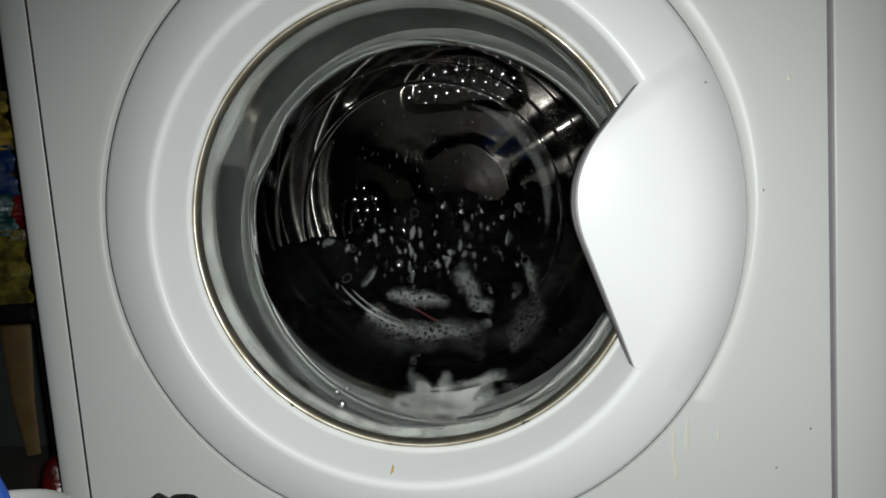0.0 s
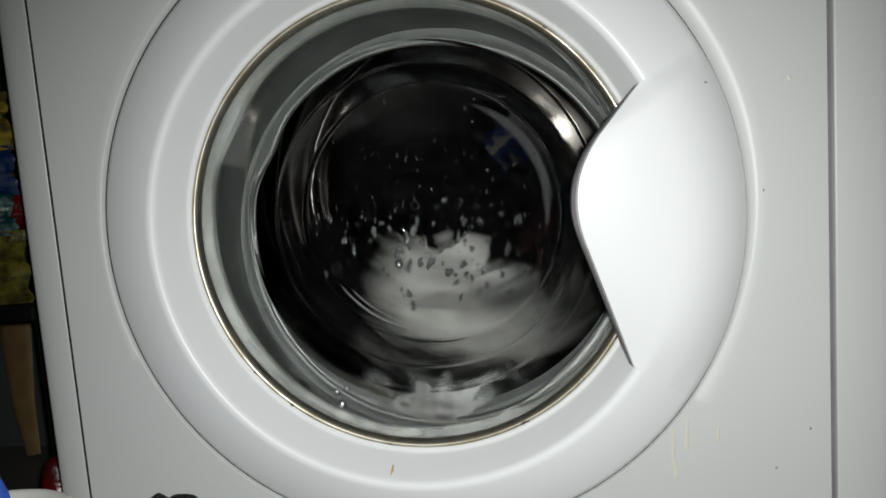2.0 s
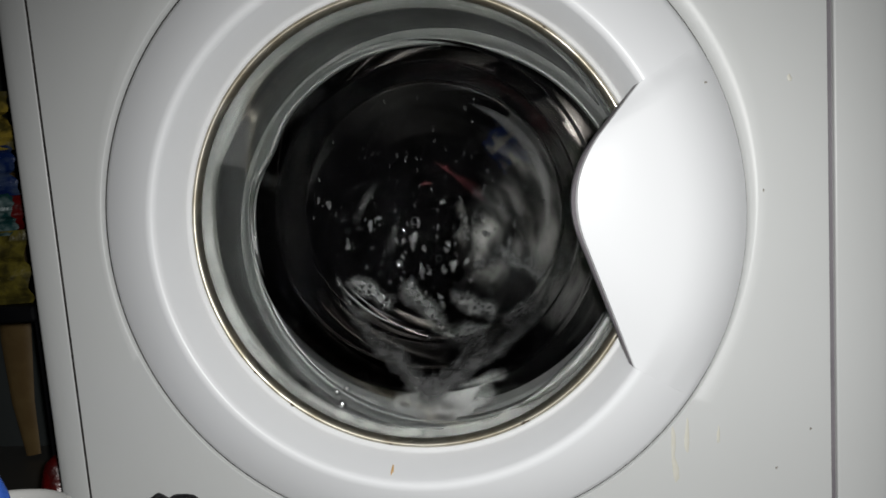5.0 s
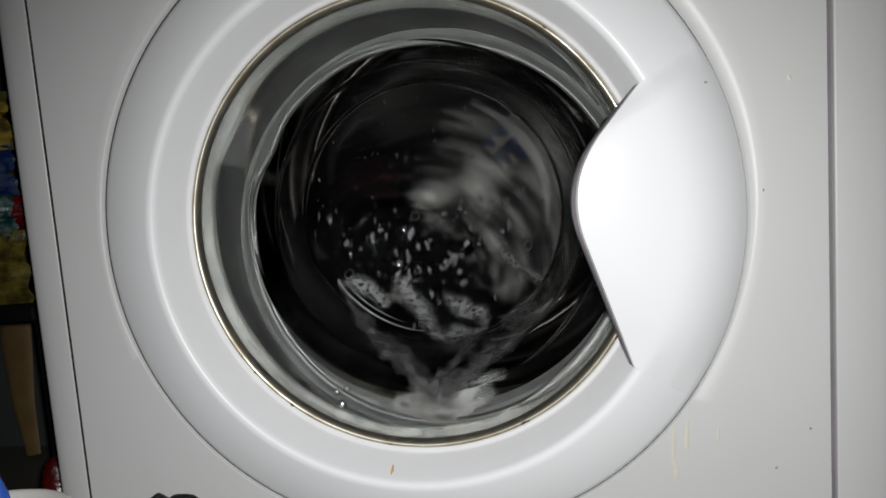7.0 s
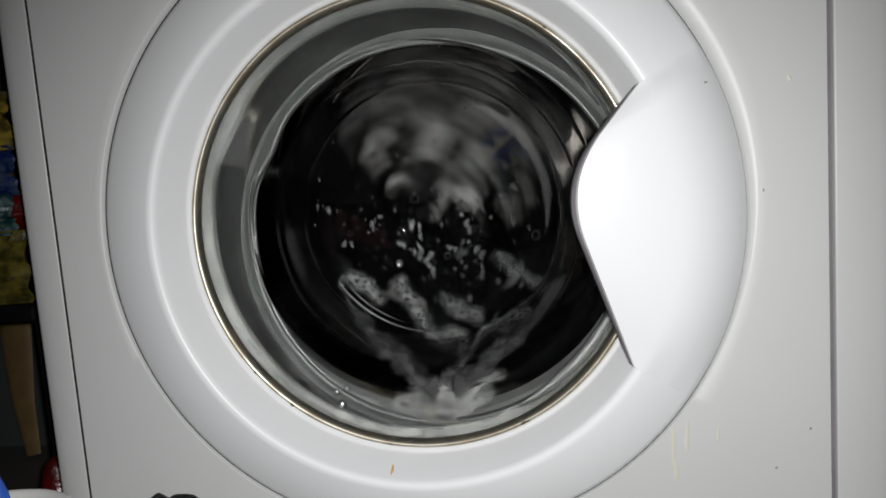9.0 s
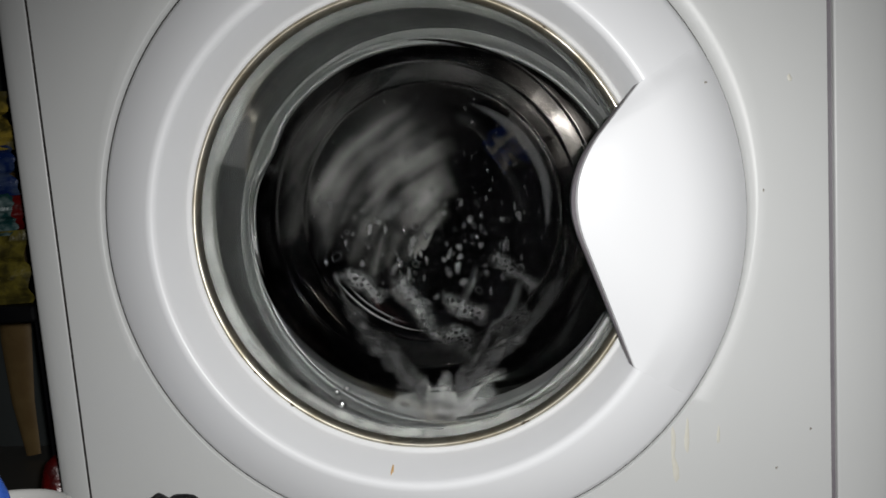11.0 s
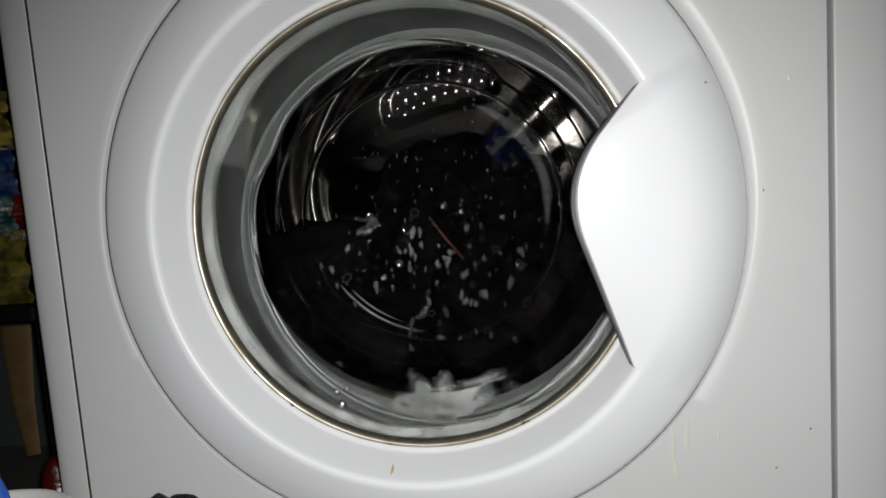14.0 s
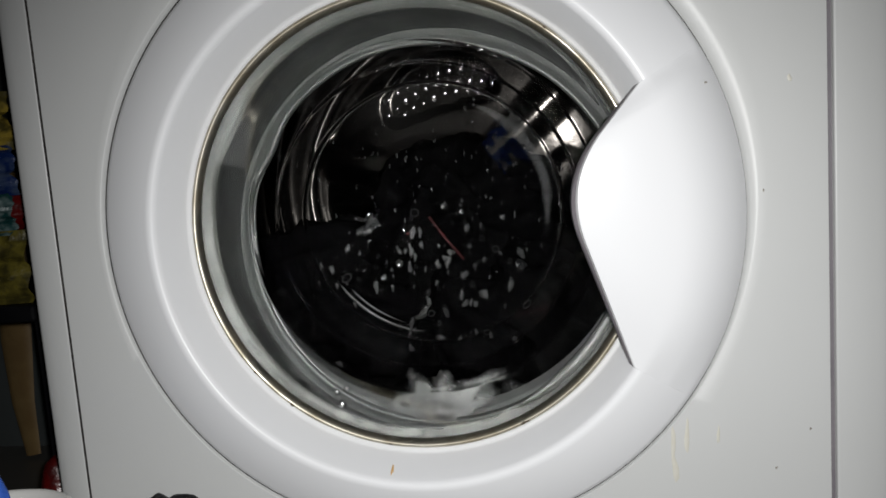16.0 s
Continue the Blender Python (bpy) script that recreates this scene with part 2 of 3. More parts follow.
structure("wall_west", box(-1.1, -1.0, -1.8, 0.75, -0.05, 2.4), GREYWALL, "dark grey side wall beside the machine")
structure("wall_east", box(1.4, 1.5, -1.8, 0.75, -0.05, 2.4), PAINT, "plain painted side wall")

# ---- the washing machine ----
R_OUT, R_RIDGE, R_IN = 0.216, 0.1717, 0.1577
XL, XR, XE0, XE1 = -0.2548, 0.2668, -0.2818, 0.3070
machine = thing("washing_machine", "white front-loading washing machine with a round glass door, slightly stained", "washing machine")


def front_panel():
    bm = bmesh.new()
    n = 256
    x0, x1, z0, z1 = XL + 0.0015, XR - 0.0022, 0.09, 0.70
    cols = []
    for k in range(n):
        a = 2 * math.pi * k / n
        c, s = math.cos(a), math.sin(a)
        wide = 0.0014 + 0.0095 * max(0.0, math.cos(a - 0.62)) ** 3 + 0.002 * max(0.0, math.cos(a - 2.4)) ** 2
        chain = [(0.2168, 0.024), (0.2169, 0.0046), (0.2170 + 0.08 * wide, 0.0040)] + [
            (0.2170 + wide * u, 0.0040 * (1 - u) ** 1.6) for u in (0.2, 0.4, 0.6, 0.8, 1.0)]
        t = min((x1 if c > 0 else x0) / c if abs(c) > 1e-9 else 9, ((z1 if s > 0 else z0) - ZC) / s if abs(s) > 1e-9 else 9)
        row = [bm.verts.new((r * c - 0.0007, y, ZC + r * s)) for r, y in chain]
        r0 = chain[-1][0]
        for u in (0.12, 0.5, 1.0):
            r = r0 + (t - r0) * u
            row.append(bm.verts.new((r * c, 0.0, ZC + r * s)))
        row.append(bm.verts.new((t * c, 0.012, ZC + t * s)))
        cols.append(row)
    for k in range(n):
        A, B = cols[k], cols[(k + 1) % n]
        for i in range(len(A) - 1):
            bm.faces.new((A[i], B[i], B[i + 1], A[i + 1]))
    for x, z in ((x0, z0), (x1, z0), (x0, z1), (x1, z1)):
        near = sorted(range(n), key=lambda k: (Vector(cols[k][-2].co) - Vector((x, 0, z))).length)[:2]
        v = bm.verts.new((x, 0, z))
        a, b = cols[near[0]][-2], cols[near[1]][-2]
        bm.faces.new((a, b, v))
    part("front_panel", bm, ENAMEL, machine)


front_panel()
part("door_gap", lathe([(0.2158, 0.0024), (0.2171, 0.0024), (0.2171, 0.017), (0.2158, 0.017)], 192, ZC, loop=True), SEAM, machine, "dark gap round the door").matrix_basis = pose(-0.0006, 0, 0)


def side(x_in, x_out, sign):
    """A side of the cabinet whose front edge is rolled round to the seam."""
    w = abs(x_out - x_in)
    pts = [(x_in, 0.016), (x_in, 0.0015), (x_out - sign * 0.011, 0.0015), (x_out, 0.0050), (x_out, 0.03), (x_out, 0.56), (x_out - sign * 0.003, 0.56)]
    chain = rounded(pts[:2] + [pts[2]], 0.0015) + rounded(pts[2:5], 0.007, 8)[1:] + [Vector(p) for p in pts[5:]]
    bm = bmesh.new()
    zs = (0.015, 0.2, 0.45, 0.70, 0.835)
    rows = [[bm.verts.new((p.x, p.y, z)) for p in chain] for z in zs]
    for A, B in zip(rows, rows[1:]):
        for i in range(len(chain) - 1):
            bm.faces.new((A[i], A[i + 1], B[i + 1], B[i]))
    part("side_panel", bm, ENAMEL, machine)


side(XL - 0.0015, XE0, -1)
side(XR + 0.0022, XE1, 1)
part("seam_backing", box(XL - 0.0014, XL + 0.0014, 0.0016, 0.011, 0.09, 0.70), SEAM, machine, "dark gap beside the front panel", smooth=False)
part("seam_backing", box(XR - 0.008, XR + 0.008, 0.0055, 0.011, 0.09, 0.70), EDGE, machine, "grey gap beside the front panel", smooth=False)
part("back_panel", box(XE0 + 0.002, XE1 - 0.002, 0.555, 0.559, 0.015, 0.835), ENAMEL, machine, smooth=False)
part("top_plate", box(XE0 - 0.001, XE1 + 0.001, -0.004, 0.565, 0.836, 0.86, 0.006), ENAMEL, machine, smooth=False)
part("control_panel", box(XE0 + 0.004, XE1 - 0.004, -0.006, 0.03, 0.705, 0.834, 0.005), PLASTIC, machine, smooth=False)
part("kick_plate", box(XE0 + 0.004, XE1 - 0.004, 0.002, 0.02, 0.016, 0.087, 0.003), PLASTIC, machine, smooth=False)
for fx in (XE0 + 0.05, XE1 - 0.05):
    for fy in (0.05, 0.5):
        part("foot", lathe([(0, 0), (0.02, 0), (0.02, 0.012), (0.008, 0.016), (0, 0.016)], 20), BLACKP, machine).matrix_basis = pose(fx, fy, 0, 90, 0, 0)

# the door: white ring, handle, chrome trim, glass bowl
door_profile = [Vector(p) for p in ((R_OUT - 0.002, 0.020), (R_OUT, 0.012), (R_OUT, 0.0005), (R_OUT - 0.003, -0.0030), (0.196, -0.0118), (R_RIDGE + 0.0004, -0.0204), (R_IN + 0.003, 0.0085), (R_IN, 0.0106), (R_IN - 0.001, 0.018))]
door_profile = rounded(door_profile[:5], 0.003, 4)[:-1] + rounded(door_profile[4:], 0.006, 7)
door = part("door", lathe([tuple(p) for p in door_profile], 192, ZC), PLASTIC, machine, "glossy white plastic door ring")


def ring_height(r):
    """How far the door ring stands out at a radius; flat inside of its ridge."""
    apex = min(range(len(door_profile)), key=lambda i: door_profile[i].y)
    if r <= door_profile[apex].x:
        return -door_profile[apex].y
    for a, b in zip(door_profile[:apex], door_profile[1:apex + 1]):
        if b.x <= r <= a.x and a.x - b.x > 1e-6:
            return -(b.y + (a.y - b.y) * (r - b.x) / (a.x - b.x))
    return -0.0005


def door_handle():
    """The broad handle plate: from the door's outer edge it rises to a free edge over the glass."""
    P0, P1, P2 = Vector((0.1508, 0.0812)), Vector((0.1012, 0.0242)), Vector((0.1408, -0.0960))
    d0, d1 = (P0 - P1).normalized(), (P2 - P1).normalized()
    a, b = P1 + d0 * 0.040, P1 + d1 * 0.040
    edge = [P0.lerp(a, i / 16) for i in range(16)]
    edge += [a * (1 - u) ** 2 + P1 * 2 * u * (1 - u) + b * u * u for u in [i / 20 for i in range(20)]]
    edge += [b.lerp(P2, i / 20) for i in range(21)]
    edge = [P0 + (P0 - edge[1]) * 0.12] + edge + [P2 + (P2 - edge[-2]) * 0.12]
    n = len(edge) - 1
    bm = bmesh.new()
    cols = []
    for i, e in enumerate(edge):
        s = i / n
        ang = math.atan2(e.y, e.x)
        o = Vector((math.cos(ang), math.sin(ang))) * (R_OUT - 0.0003)
        lift = 0.0115 * max(0.0, math.sin(math.pi * s)) ** 2.2
        top = ring_height(e.length) + 0.00015 + lift
        row = []
        for k in range(25):
            u = k / 24
            q = o.lerp(e, u)
            t = min(1.0, max(0.0, (R_OUT - 0.0003 - q.length) / (R_OUT - R_RIDGE)))
            swell = max(0.0, 0.0206 * math.sin(math.pi / 2 * t ** 0.8) - ring_height(q.length)) * ease(math.sin(math.pi * s), 0.0, 0.75)
            y = -ring_height(q.length) - 0.00015 + (0.0005 if i in (0, n) else 0.0) - swell - lift * math.sin(u * math.pi / 2) ** 1.3
            row.append(bm.verts.new((q.x, y, ZC + q.y)))
        w = (e - o).normalized()
        row.append(bm.verts.new((e.x + w.x * 0.0012, -top + 0.0012, ZC + e.y + w.y * 0.0012)))
        cols.append(row)
    for A, B in zip(cols, cols[1:]):
        for i in range(len(A) - 1):
            bm.faces.new((A[i], B[i], B[i + 1], A[i + 1]))
    h = part("door_handle", bm, PLASTIC, door, "glossy white curved pull handle")
    bm = bmesh.new()
    cols = []
    for i, e in enumerate(edge):
        s = i / n
        o = Vector((math.cos(math.atan2(e.y, e.x)), math.sin(math.atan2(e.y, e.x)))) * R_OUT
        w = (e - o).normalized()
        top = ring_height(e.length) + 0.00015 + 0.0115 * max(0.0, math.sin(math.pi * s)) ** 2.2
        low = top - 0.004 - 0.009 * math.sin(math.pi * s)
        cols.append([bm.verts.new((e.x + w.x * d, -y, ZC + e.y + w.y * d)) for d, y in
                     ((0.0012, top - 0.0012), (0.0020, top - 0.0018), (0.0036, top - 0.0034), (0.0040, low), (0.0015, low - 0.002), (-0.003 - 0.020 * math.sin(math.pi * s), low - 0.002))])
    for A, B in zip(cols, cols[1:]):
        for i in range(len(A) - 1):
            bm.faces.new((A[i], B[i], B[i + 1], A[i + 1]))
    part("handle_edge", bm, EDGE, door, "grey rounded underside edge of the handle")


door_handle()
trim = [(R_IN - 0.0004, 0.020), (R_IN - 0.0004, 0.0092), (R_IN - 0.0024, 0.0070), (R_IN - 0.0046, 0.0086), (R_IN - 0.0058, 0.0118), (R_IN - 0.0058, 0.0138)]
part("trim_ring", lathe(rounded([Vector(p) for p in trim], 0.0015, 3), 160, ZC, loop=True), CHROME, door, "thin aged chrome trim round the glass")

# the bowl of the glass, as (radius, y) of its outer face
BOWL = [(0.1534, 0.0145), (0.1490, 0.0170), (0.1400, 0.0290), (0.1275, 0.0450), (0.1150, 0.0680),
        (0.1035, 0.1030), (0.0890, 0.1122)] + [(0.150 * math.sin(a), -0.010 + 0.150 * math.cos(a)) for a in [radians(30.0 * k / 7) for k in range(7, -1, -1)]]


def glass():
    chain = [Vector(p) for p in BOWL]
    chain = rounded(chain[:4], 0.005, 5)[:-1] + rounded(chain[3:], 0.0016, 4)
    face = [chain[0]]
    for a, b in zip(chain, chain[1:]):
        k = max(1, math.ceil((b - a).length / 0.0018))
        face += [a.lerp(b, i / k) for i in range(1, k + 1)]
    back = []
    for i, p in enumerate(face):
        d = (face[min(i + 1, len(face) - 1)] - face[max(i - 1, 0)]).normalized()
        back.append(p + Vector((d.y, -d.x)) * 0.0035)
    back[-1].x = 0.0
    face[-1].x = 0.0
    ob = part("door_glass", lathe(face + back[::-1], 160, ZC, loop=True), GLASS, door, "clear bulging glass bowl, wet inside")
    ob.visible_shadow = False
    return ob


glass()

# the rubber bellows behind the glass
LIP = [(0.1620, 0.020), (0.1612, 0.026), (0.1570, 0.0290), (0.1520, 0.0315), (0.1508, 0.0350), (0.1540, 0.0400)]
FOLD = [(0.1540, 0.0395), (0.1575, 0.050), (0.1600, 0.084), (0.1590, 0.0885)]
INNER_LIP = [(0.1592, 0.088), (0.1550, 0.0875), (0.1505, 0.0840), (0.1485, 0.0845), (0.1478, 0.089), (0.1500, 0.095), (0.1560, 0.099), (0.170, 0.10)]


def sag(a, r, y):
    """The inner lip hangs lower than the door and puckers in two places."""
    k = min(1.0, max(0.0, (y - 0.030) / 0.052)) if y < 0.097 else 0.6
    lip = max(0.0, 1 - abs(r - 0.1485) / 0.008)
    r += lip * (0.0010 * math.sin(3 * a + 0.6) - 0.0045 * max(0, math.cos(a - 2.62)) ** 90 + 0.0020 * max(0, math.cos(a - 2.85)) ** 60)
    c = math.cos(a) * r + 0.004 * k
    z = math.sin(a) * r - 0.016 * k
    return c, y, z


gasket = part("door_gasket", lathe(rounded([Vector(p) for p in INNER_LIP], 0.003, 4), 192, ZC, wobble=sag), RUBBER, machine, "grey rubber door gasket, wet")
part("gasket_fold", lathe(rounded([Vector(p) for p in FOLD], 0.003, 4), 192, ZC, wobble=sag), RUBBER_SHADED, gasket, "wet inner fold of the gasket, its shade put into the colour")
part("gasket_lip", lathe(rounded([Vector(p) for p in LIP], 0.002, 4), 192, ZC, wobble=sag), RUBBER_LIP, gasket, "grey outer bead of the gasket")
# Two added tubes stand in for highlights on the gasket's lip and bead.
part("gasket_glint", sweep([Vector(sag(radians(d), 0.1466, 0.0862)) + Vector((0, 0, ZC)) for d in range(156, 240, 2)], lambda u: 0.0018 * max(0.06, math.sin(math.pi * u)) ** 0.5, 12), GLINT, gasket, "thin added tube for the glint along the wet gasket edge")
part("gasket_glint", sweep([Vector(sag(radians(d), 0.1502, 0.0330)) + Vector((0, 0, ZC)) for d in range(-64, -20, 2)], lambda u: 0.0034 * max(0.06, math.sin(math.pi * u)) ** 0.5, 12), GLINT_BEAD, gasket, "added tube for the highlight on the wet gasket bead")
part("tub", lathe([(0.158, 0.102), (0.262, 0.102), (0.262, 0.47), (0.0, 0.47)], 96, ZC), TUB, machine, "dark tub behind the gasket")

# the drum, turning about its own axis
D_RIM, D_R, D_FRONT, D_BACK = 0.174, 0.238, 0.110, 0.415
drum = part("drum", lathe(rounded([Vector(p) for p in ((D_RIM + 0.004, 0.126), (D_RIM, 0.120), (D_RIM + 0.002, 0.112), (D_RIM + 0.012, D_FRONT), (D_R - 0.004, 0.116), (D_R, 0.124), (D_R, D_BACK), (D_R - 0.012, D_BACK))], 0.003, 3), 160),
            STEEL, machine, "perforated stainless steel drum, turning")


FIELD = math.radians(88)         # middle of the first perforated field of the rear wall


def field(r, a):
    """Angle from the middle of the nearest of the three perforated fields."""
    third = 2 * math.pi / 3
    return (a - FIELD + third / 2) % third - third / 2


def back_y(r, a):
    """Rear wall: a hub, three narrow raised spokes, and a dished oval field of holes between them."""
    off = field(r, a)
    spoke = ease(abs(off) * r, 1.04 * r - 0.030, 1.04 * r)
    wide = ease(r, 0.050, 0.066) * (1 - ease(r, 0.168, 0.182)) * (1 - spoke)
    d = math.hypot(off * r / 0.076, (r - 0.128) / 0.034)
    oval = 1 - ease(d, 0.82, 1.04)
    return D_BACK - 0.012 + 0.004 * wide + 0.006 * oval + 0.0012 * math.sin(30 * r) - 0.010 * ease(r, 0.19, 0.22)


def drum_back():
    """The stamped rear wall: three broad raised arms between dished fields."""
    bm = bmesh.new()
    nr, na = 72, 300
    rows = []
    for j in range(na):
        a = 2 * math.pi * j / na
        row = []
        for i in range(nr + 1):
            r = (D_R - 0.012) * i / nr
            y = back_y(r, a)
            row.append(bm.verts.new((r * math.cos(a), y, r * math.sin(a))))
        rows.append(row)
    for j in range(na):
        A, B = rows[j], rows[(j + 1) % na]
        for i in range(nr):
            bm.faces.new((A[i], B[i], B[i + 1], A[i + 1]))
    bmesh.ops.remove_doubles(bm, verts=bm.verts, dist=1e-6)
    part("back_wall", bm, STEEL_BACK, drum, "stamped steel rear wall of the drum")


drum_back()


part("rim_bead", lathe(rounded([Vector(p) for p in ((0.1815, 0.4075), (0.1840, 0.3985), (0.1885, 0.3955), (0.1930, 0.4000), (0.1945, 0.4060))], 0.0025, 4), 192), STEEL_RIM, drum, "raised bead round the rear wall, paler for its highlight")


def dimples():
    """Raised collars round the perforations of the rear wall and the round wall."""
    bm = bmesh.new()

    def stud(r, a, size=0.0034):
        d = Vector((math.cos(a), 0, math.sin(a)))
        c, v = d * r + Vector((0, back_y(r, a), 0)), Vector((-d.z, 0, d.x))
        rings = []
        for k in range(5):
            e = k / 4 * 1.45
            rings.append([bm.verts.new(c + (d * math.cos(2 * math.pi * q / 10) + v * math.sin(2 * math.pi * q / 10)) * size * math.cos(e)
                                       + Vector((0, 0.0002 - size * 0.26 * math.sin(e), 0))) for q in range(10)])
        for A, B in zip(rings, rings[1:]):
            for q in range(10):
                bm.faces.new((A[q], A[(q + 1) % 10], B[(q + 1) % 10], B[q]))
        bm.faces.new(rings[-1])
    for f in range(3):
        for i, (r, n) in enumerate(((0.114, 8), (0.127, 11), (0.140, 10))):
            for j in range(n):
                stud(r, FIELD + f * 2 * math.pi / 3 + (j - (n - 1) / 2) * 0.0138 / r)
    tagged(part("perforations", bm, STUD, drum, "rows of small bright raised studs round the drum holes"), kind="stuff")


dimples()
for k in range(3):
    a = math.radians(8 + 120 * k)
    bm = bmesh.new()
    rows = []
    for i in range(9):
        y = 0.135 + 0.27 * i / 8
        e = math.sin(math.pi * min(1, max(0, (i + 0.6) / 9.2))) ** 0.4
        rows.append([bm.verts.new(((D_R - 0.002 - h * e), y, w)) for h, w in ((0, -0.034), (0.022, -0.024), (0.046, -0.010), (0.052, 0), (0.046, 0.010), (0.022, 0.024), (0, 0.034))])
    for A, B in zip(rows, rows[1:]):
        for i in range(6):
            bm.faces.new((A[i], A[i + 1], B[i + 1], B[i]))
    bm.faces.new(rows[0])
    bm.faces.new(rows[-1][::-1])
    bmesh.ops.rotate(bm, verts=bm.verts, cent=(0, 0, 0), matrix=Matrix.Rotation(a, 3, "Y"))
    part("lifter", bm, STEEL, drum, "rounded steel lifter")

# ---- the wash load ----
garments = []
SPECS = [  # size, seed, material, label
    ((0.085, 0.054, 0.062), 1, CLOTH, "wet black cotton garment, crumpled, tumbling in the drum"),
    ((0.080, 0.056, 0.060), 2, CLOTH, "wet black shirt rolled into folds, tumbling"),
    ((0.074, 0.046, 0.046), 3, CLOTH_PALE, "wet grey garment covered with patches of soap foam"),
    ((0.076, 0.055, 0.068), 4, CLOTH, "wet black garment with thin red piping"),
    ((0.090, 0.054, 0.062), 5, CLOTH, "soaked black trousers bunched together in folds"),
    ((0.072, 0.050, 0.055), 6, CLOTH_GREY, "wet dark grey sock bundle, sudsy"),
    ((0.084, 0.054, 0.060), 7, CLOTH, "wet black towel lump with creases"),
]
for size, seed, mat, label in SPECS:
    g = part("garment", lump((0, 0, 0), size, seed), mat, sharp=3.2)
    tagged(g, label, "clothes", "wash load in the drum")
    rng = random.Random(seed)
    for k in range(6 if mat is CLOTH else 9):
        a = rng.uniform(0, 6.28)
        d = Vector((math.cos(a), -abs(math.cos(a)) * 0.3 - 0.55, math.sin(a))).normalized()
        hit, loc, nor, _ = g.ray_cast(d * 0.4, -d)
        if hit:
            bm = bmesh.new()
            u = nor.orthogonal().normalized()
            flat_blob(bm, loc - nor * 0.001, u, nor.cross(u), nor, rng.uniform(0.004, 0.013), rng.uniform(0.003, 0.007), 0.003, seed * 100 + k)
            part("foam", bm, FLECK, g, "grey soap foam clinging to the cloth")
    garments.append(g)
for path in ([(-0.012, 0, 0.030), (-0.008, 0, 0.012), (-0.004, 0, -0.004), (-0.001, 0, -0.012)], [(0.014, 0, -0.003), (0.018, 0, -0.004), (0.022, 0, -0.005)]):
    pts = []
    for p in path:
        hit, loc, nor, _ = garments[3].ray_cast(Vector((p[0], -0.4, p[2])), Vector((0, 1, 0)))
        pts.append(loc + nor * 0.0005)
    part("piping", sweep(pts, 0.0011, 6), RED, garments[3], "thin red piping")


# ---- foam and drops on the inside of the glass ----
def bowl_y(r):
    pts = BOWL[::-1]
    for (r0, y0), (r1, y1) in zip(pts, pts[1:]):
        if r <= r1:
            return y0 + (y1 - y0) * (r - r0) / (r1 - r0)
    return BOWL[0][1]


def on_bowl(bm, x, z, ru, rv, seed, height=0.0012):
    r = math.hypot(x, z)
    y = bowl_y(r) + 0.0042
    dy = (bowl_y(r + 0.002) - bowl_y(max(0, r - 0.002))) / 0.004
    d = Vector((x, 0, z)).normalized() if r > 1e-4 else Vector((1, 0, 0))
    w = Vector((-d.x * dy, 1, -d.z * dy)).normalized()
    u = (Vector((1, 0, 0)) - w * w.x).normalized()
    flat_blob(bm, Vector((x, y, z)), u, w.cross(u), w, ru, rv, height, seed, 18)


def ring_fleck(bm, x, z, r, seed):
    """A bubble outline: a thin uneven ring of film."""
    rng = random.Random(seed)
    n, ph = 14, rng.uniform(0, 6)
    cover = bm.verts.layers.float.get("cover") or bm.verts.layers.float.new("cover")
    rows = []
    for k in range(n):
        a = 2 * math.pi * k / n
        row = []
        for q, h in ((1.0, 0.0), (0.9, 0.0006), (0.76, 0.0)):
            rr = r * q * (1 + 0.15 * math.sin(2 * a + ph))
            px, pz = x + rr * math.cos(a), z + rr * 1.25 * math.sin(a)
            row.append(bm.verts.new((px, bowl_y(math.hypot(px, pz)) + 0.0042 + h, pz)))
            row[-1][cover] = 1.0
        rows.append(row)
    for k in range(n):
        A, B = rows[k], rows[(k + 1) % n]
        for i in range(2):
            bm.faces.new((A[i], B[i], B[i + 1], A[i + 1]))


patches = []
rng = random.Random(11)
for k in range(12):
    bm = bmesh.new()
    ca, cr = math.radians(-176 + 172 * k / 11), rng.uniform(0.030, 0.080)
    for i in range(14):
        x, z = cr * math.cos(ca) + rng.gauss(0, 0.026), cr * math.sin(ca) + rng.gauss(0, 0.022)
        if math.hypot(x, z) < 0.104 and z < 0.010:
            s = rng.choice((0.0007, 0.0009, 0.0011, 0.0013, 0.0016, 0.0020, 0.0026, 0.0034))
            if i % 4 == 3:
                ring_fleck(bm, x, z, max(s, 0.0014), 2000 + 40 * k + i)
            else:
                on_bowl(bm, x, z, s * rng.uniform(0.7, 1.0), s * rng.uniform(0.9, 2.0), 1000 + 40 * k + i, 0.0006)
    f = part("foam_flecks", bm, FLECK)
    f.matrix_world = pose(0, 0, ZC)
    tagged(f, "small grey soap foam flecks sliding on the wet glass", "foam", "foam on the glass", "stuff")
    patches.append(f)


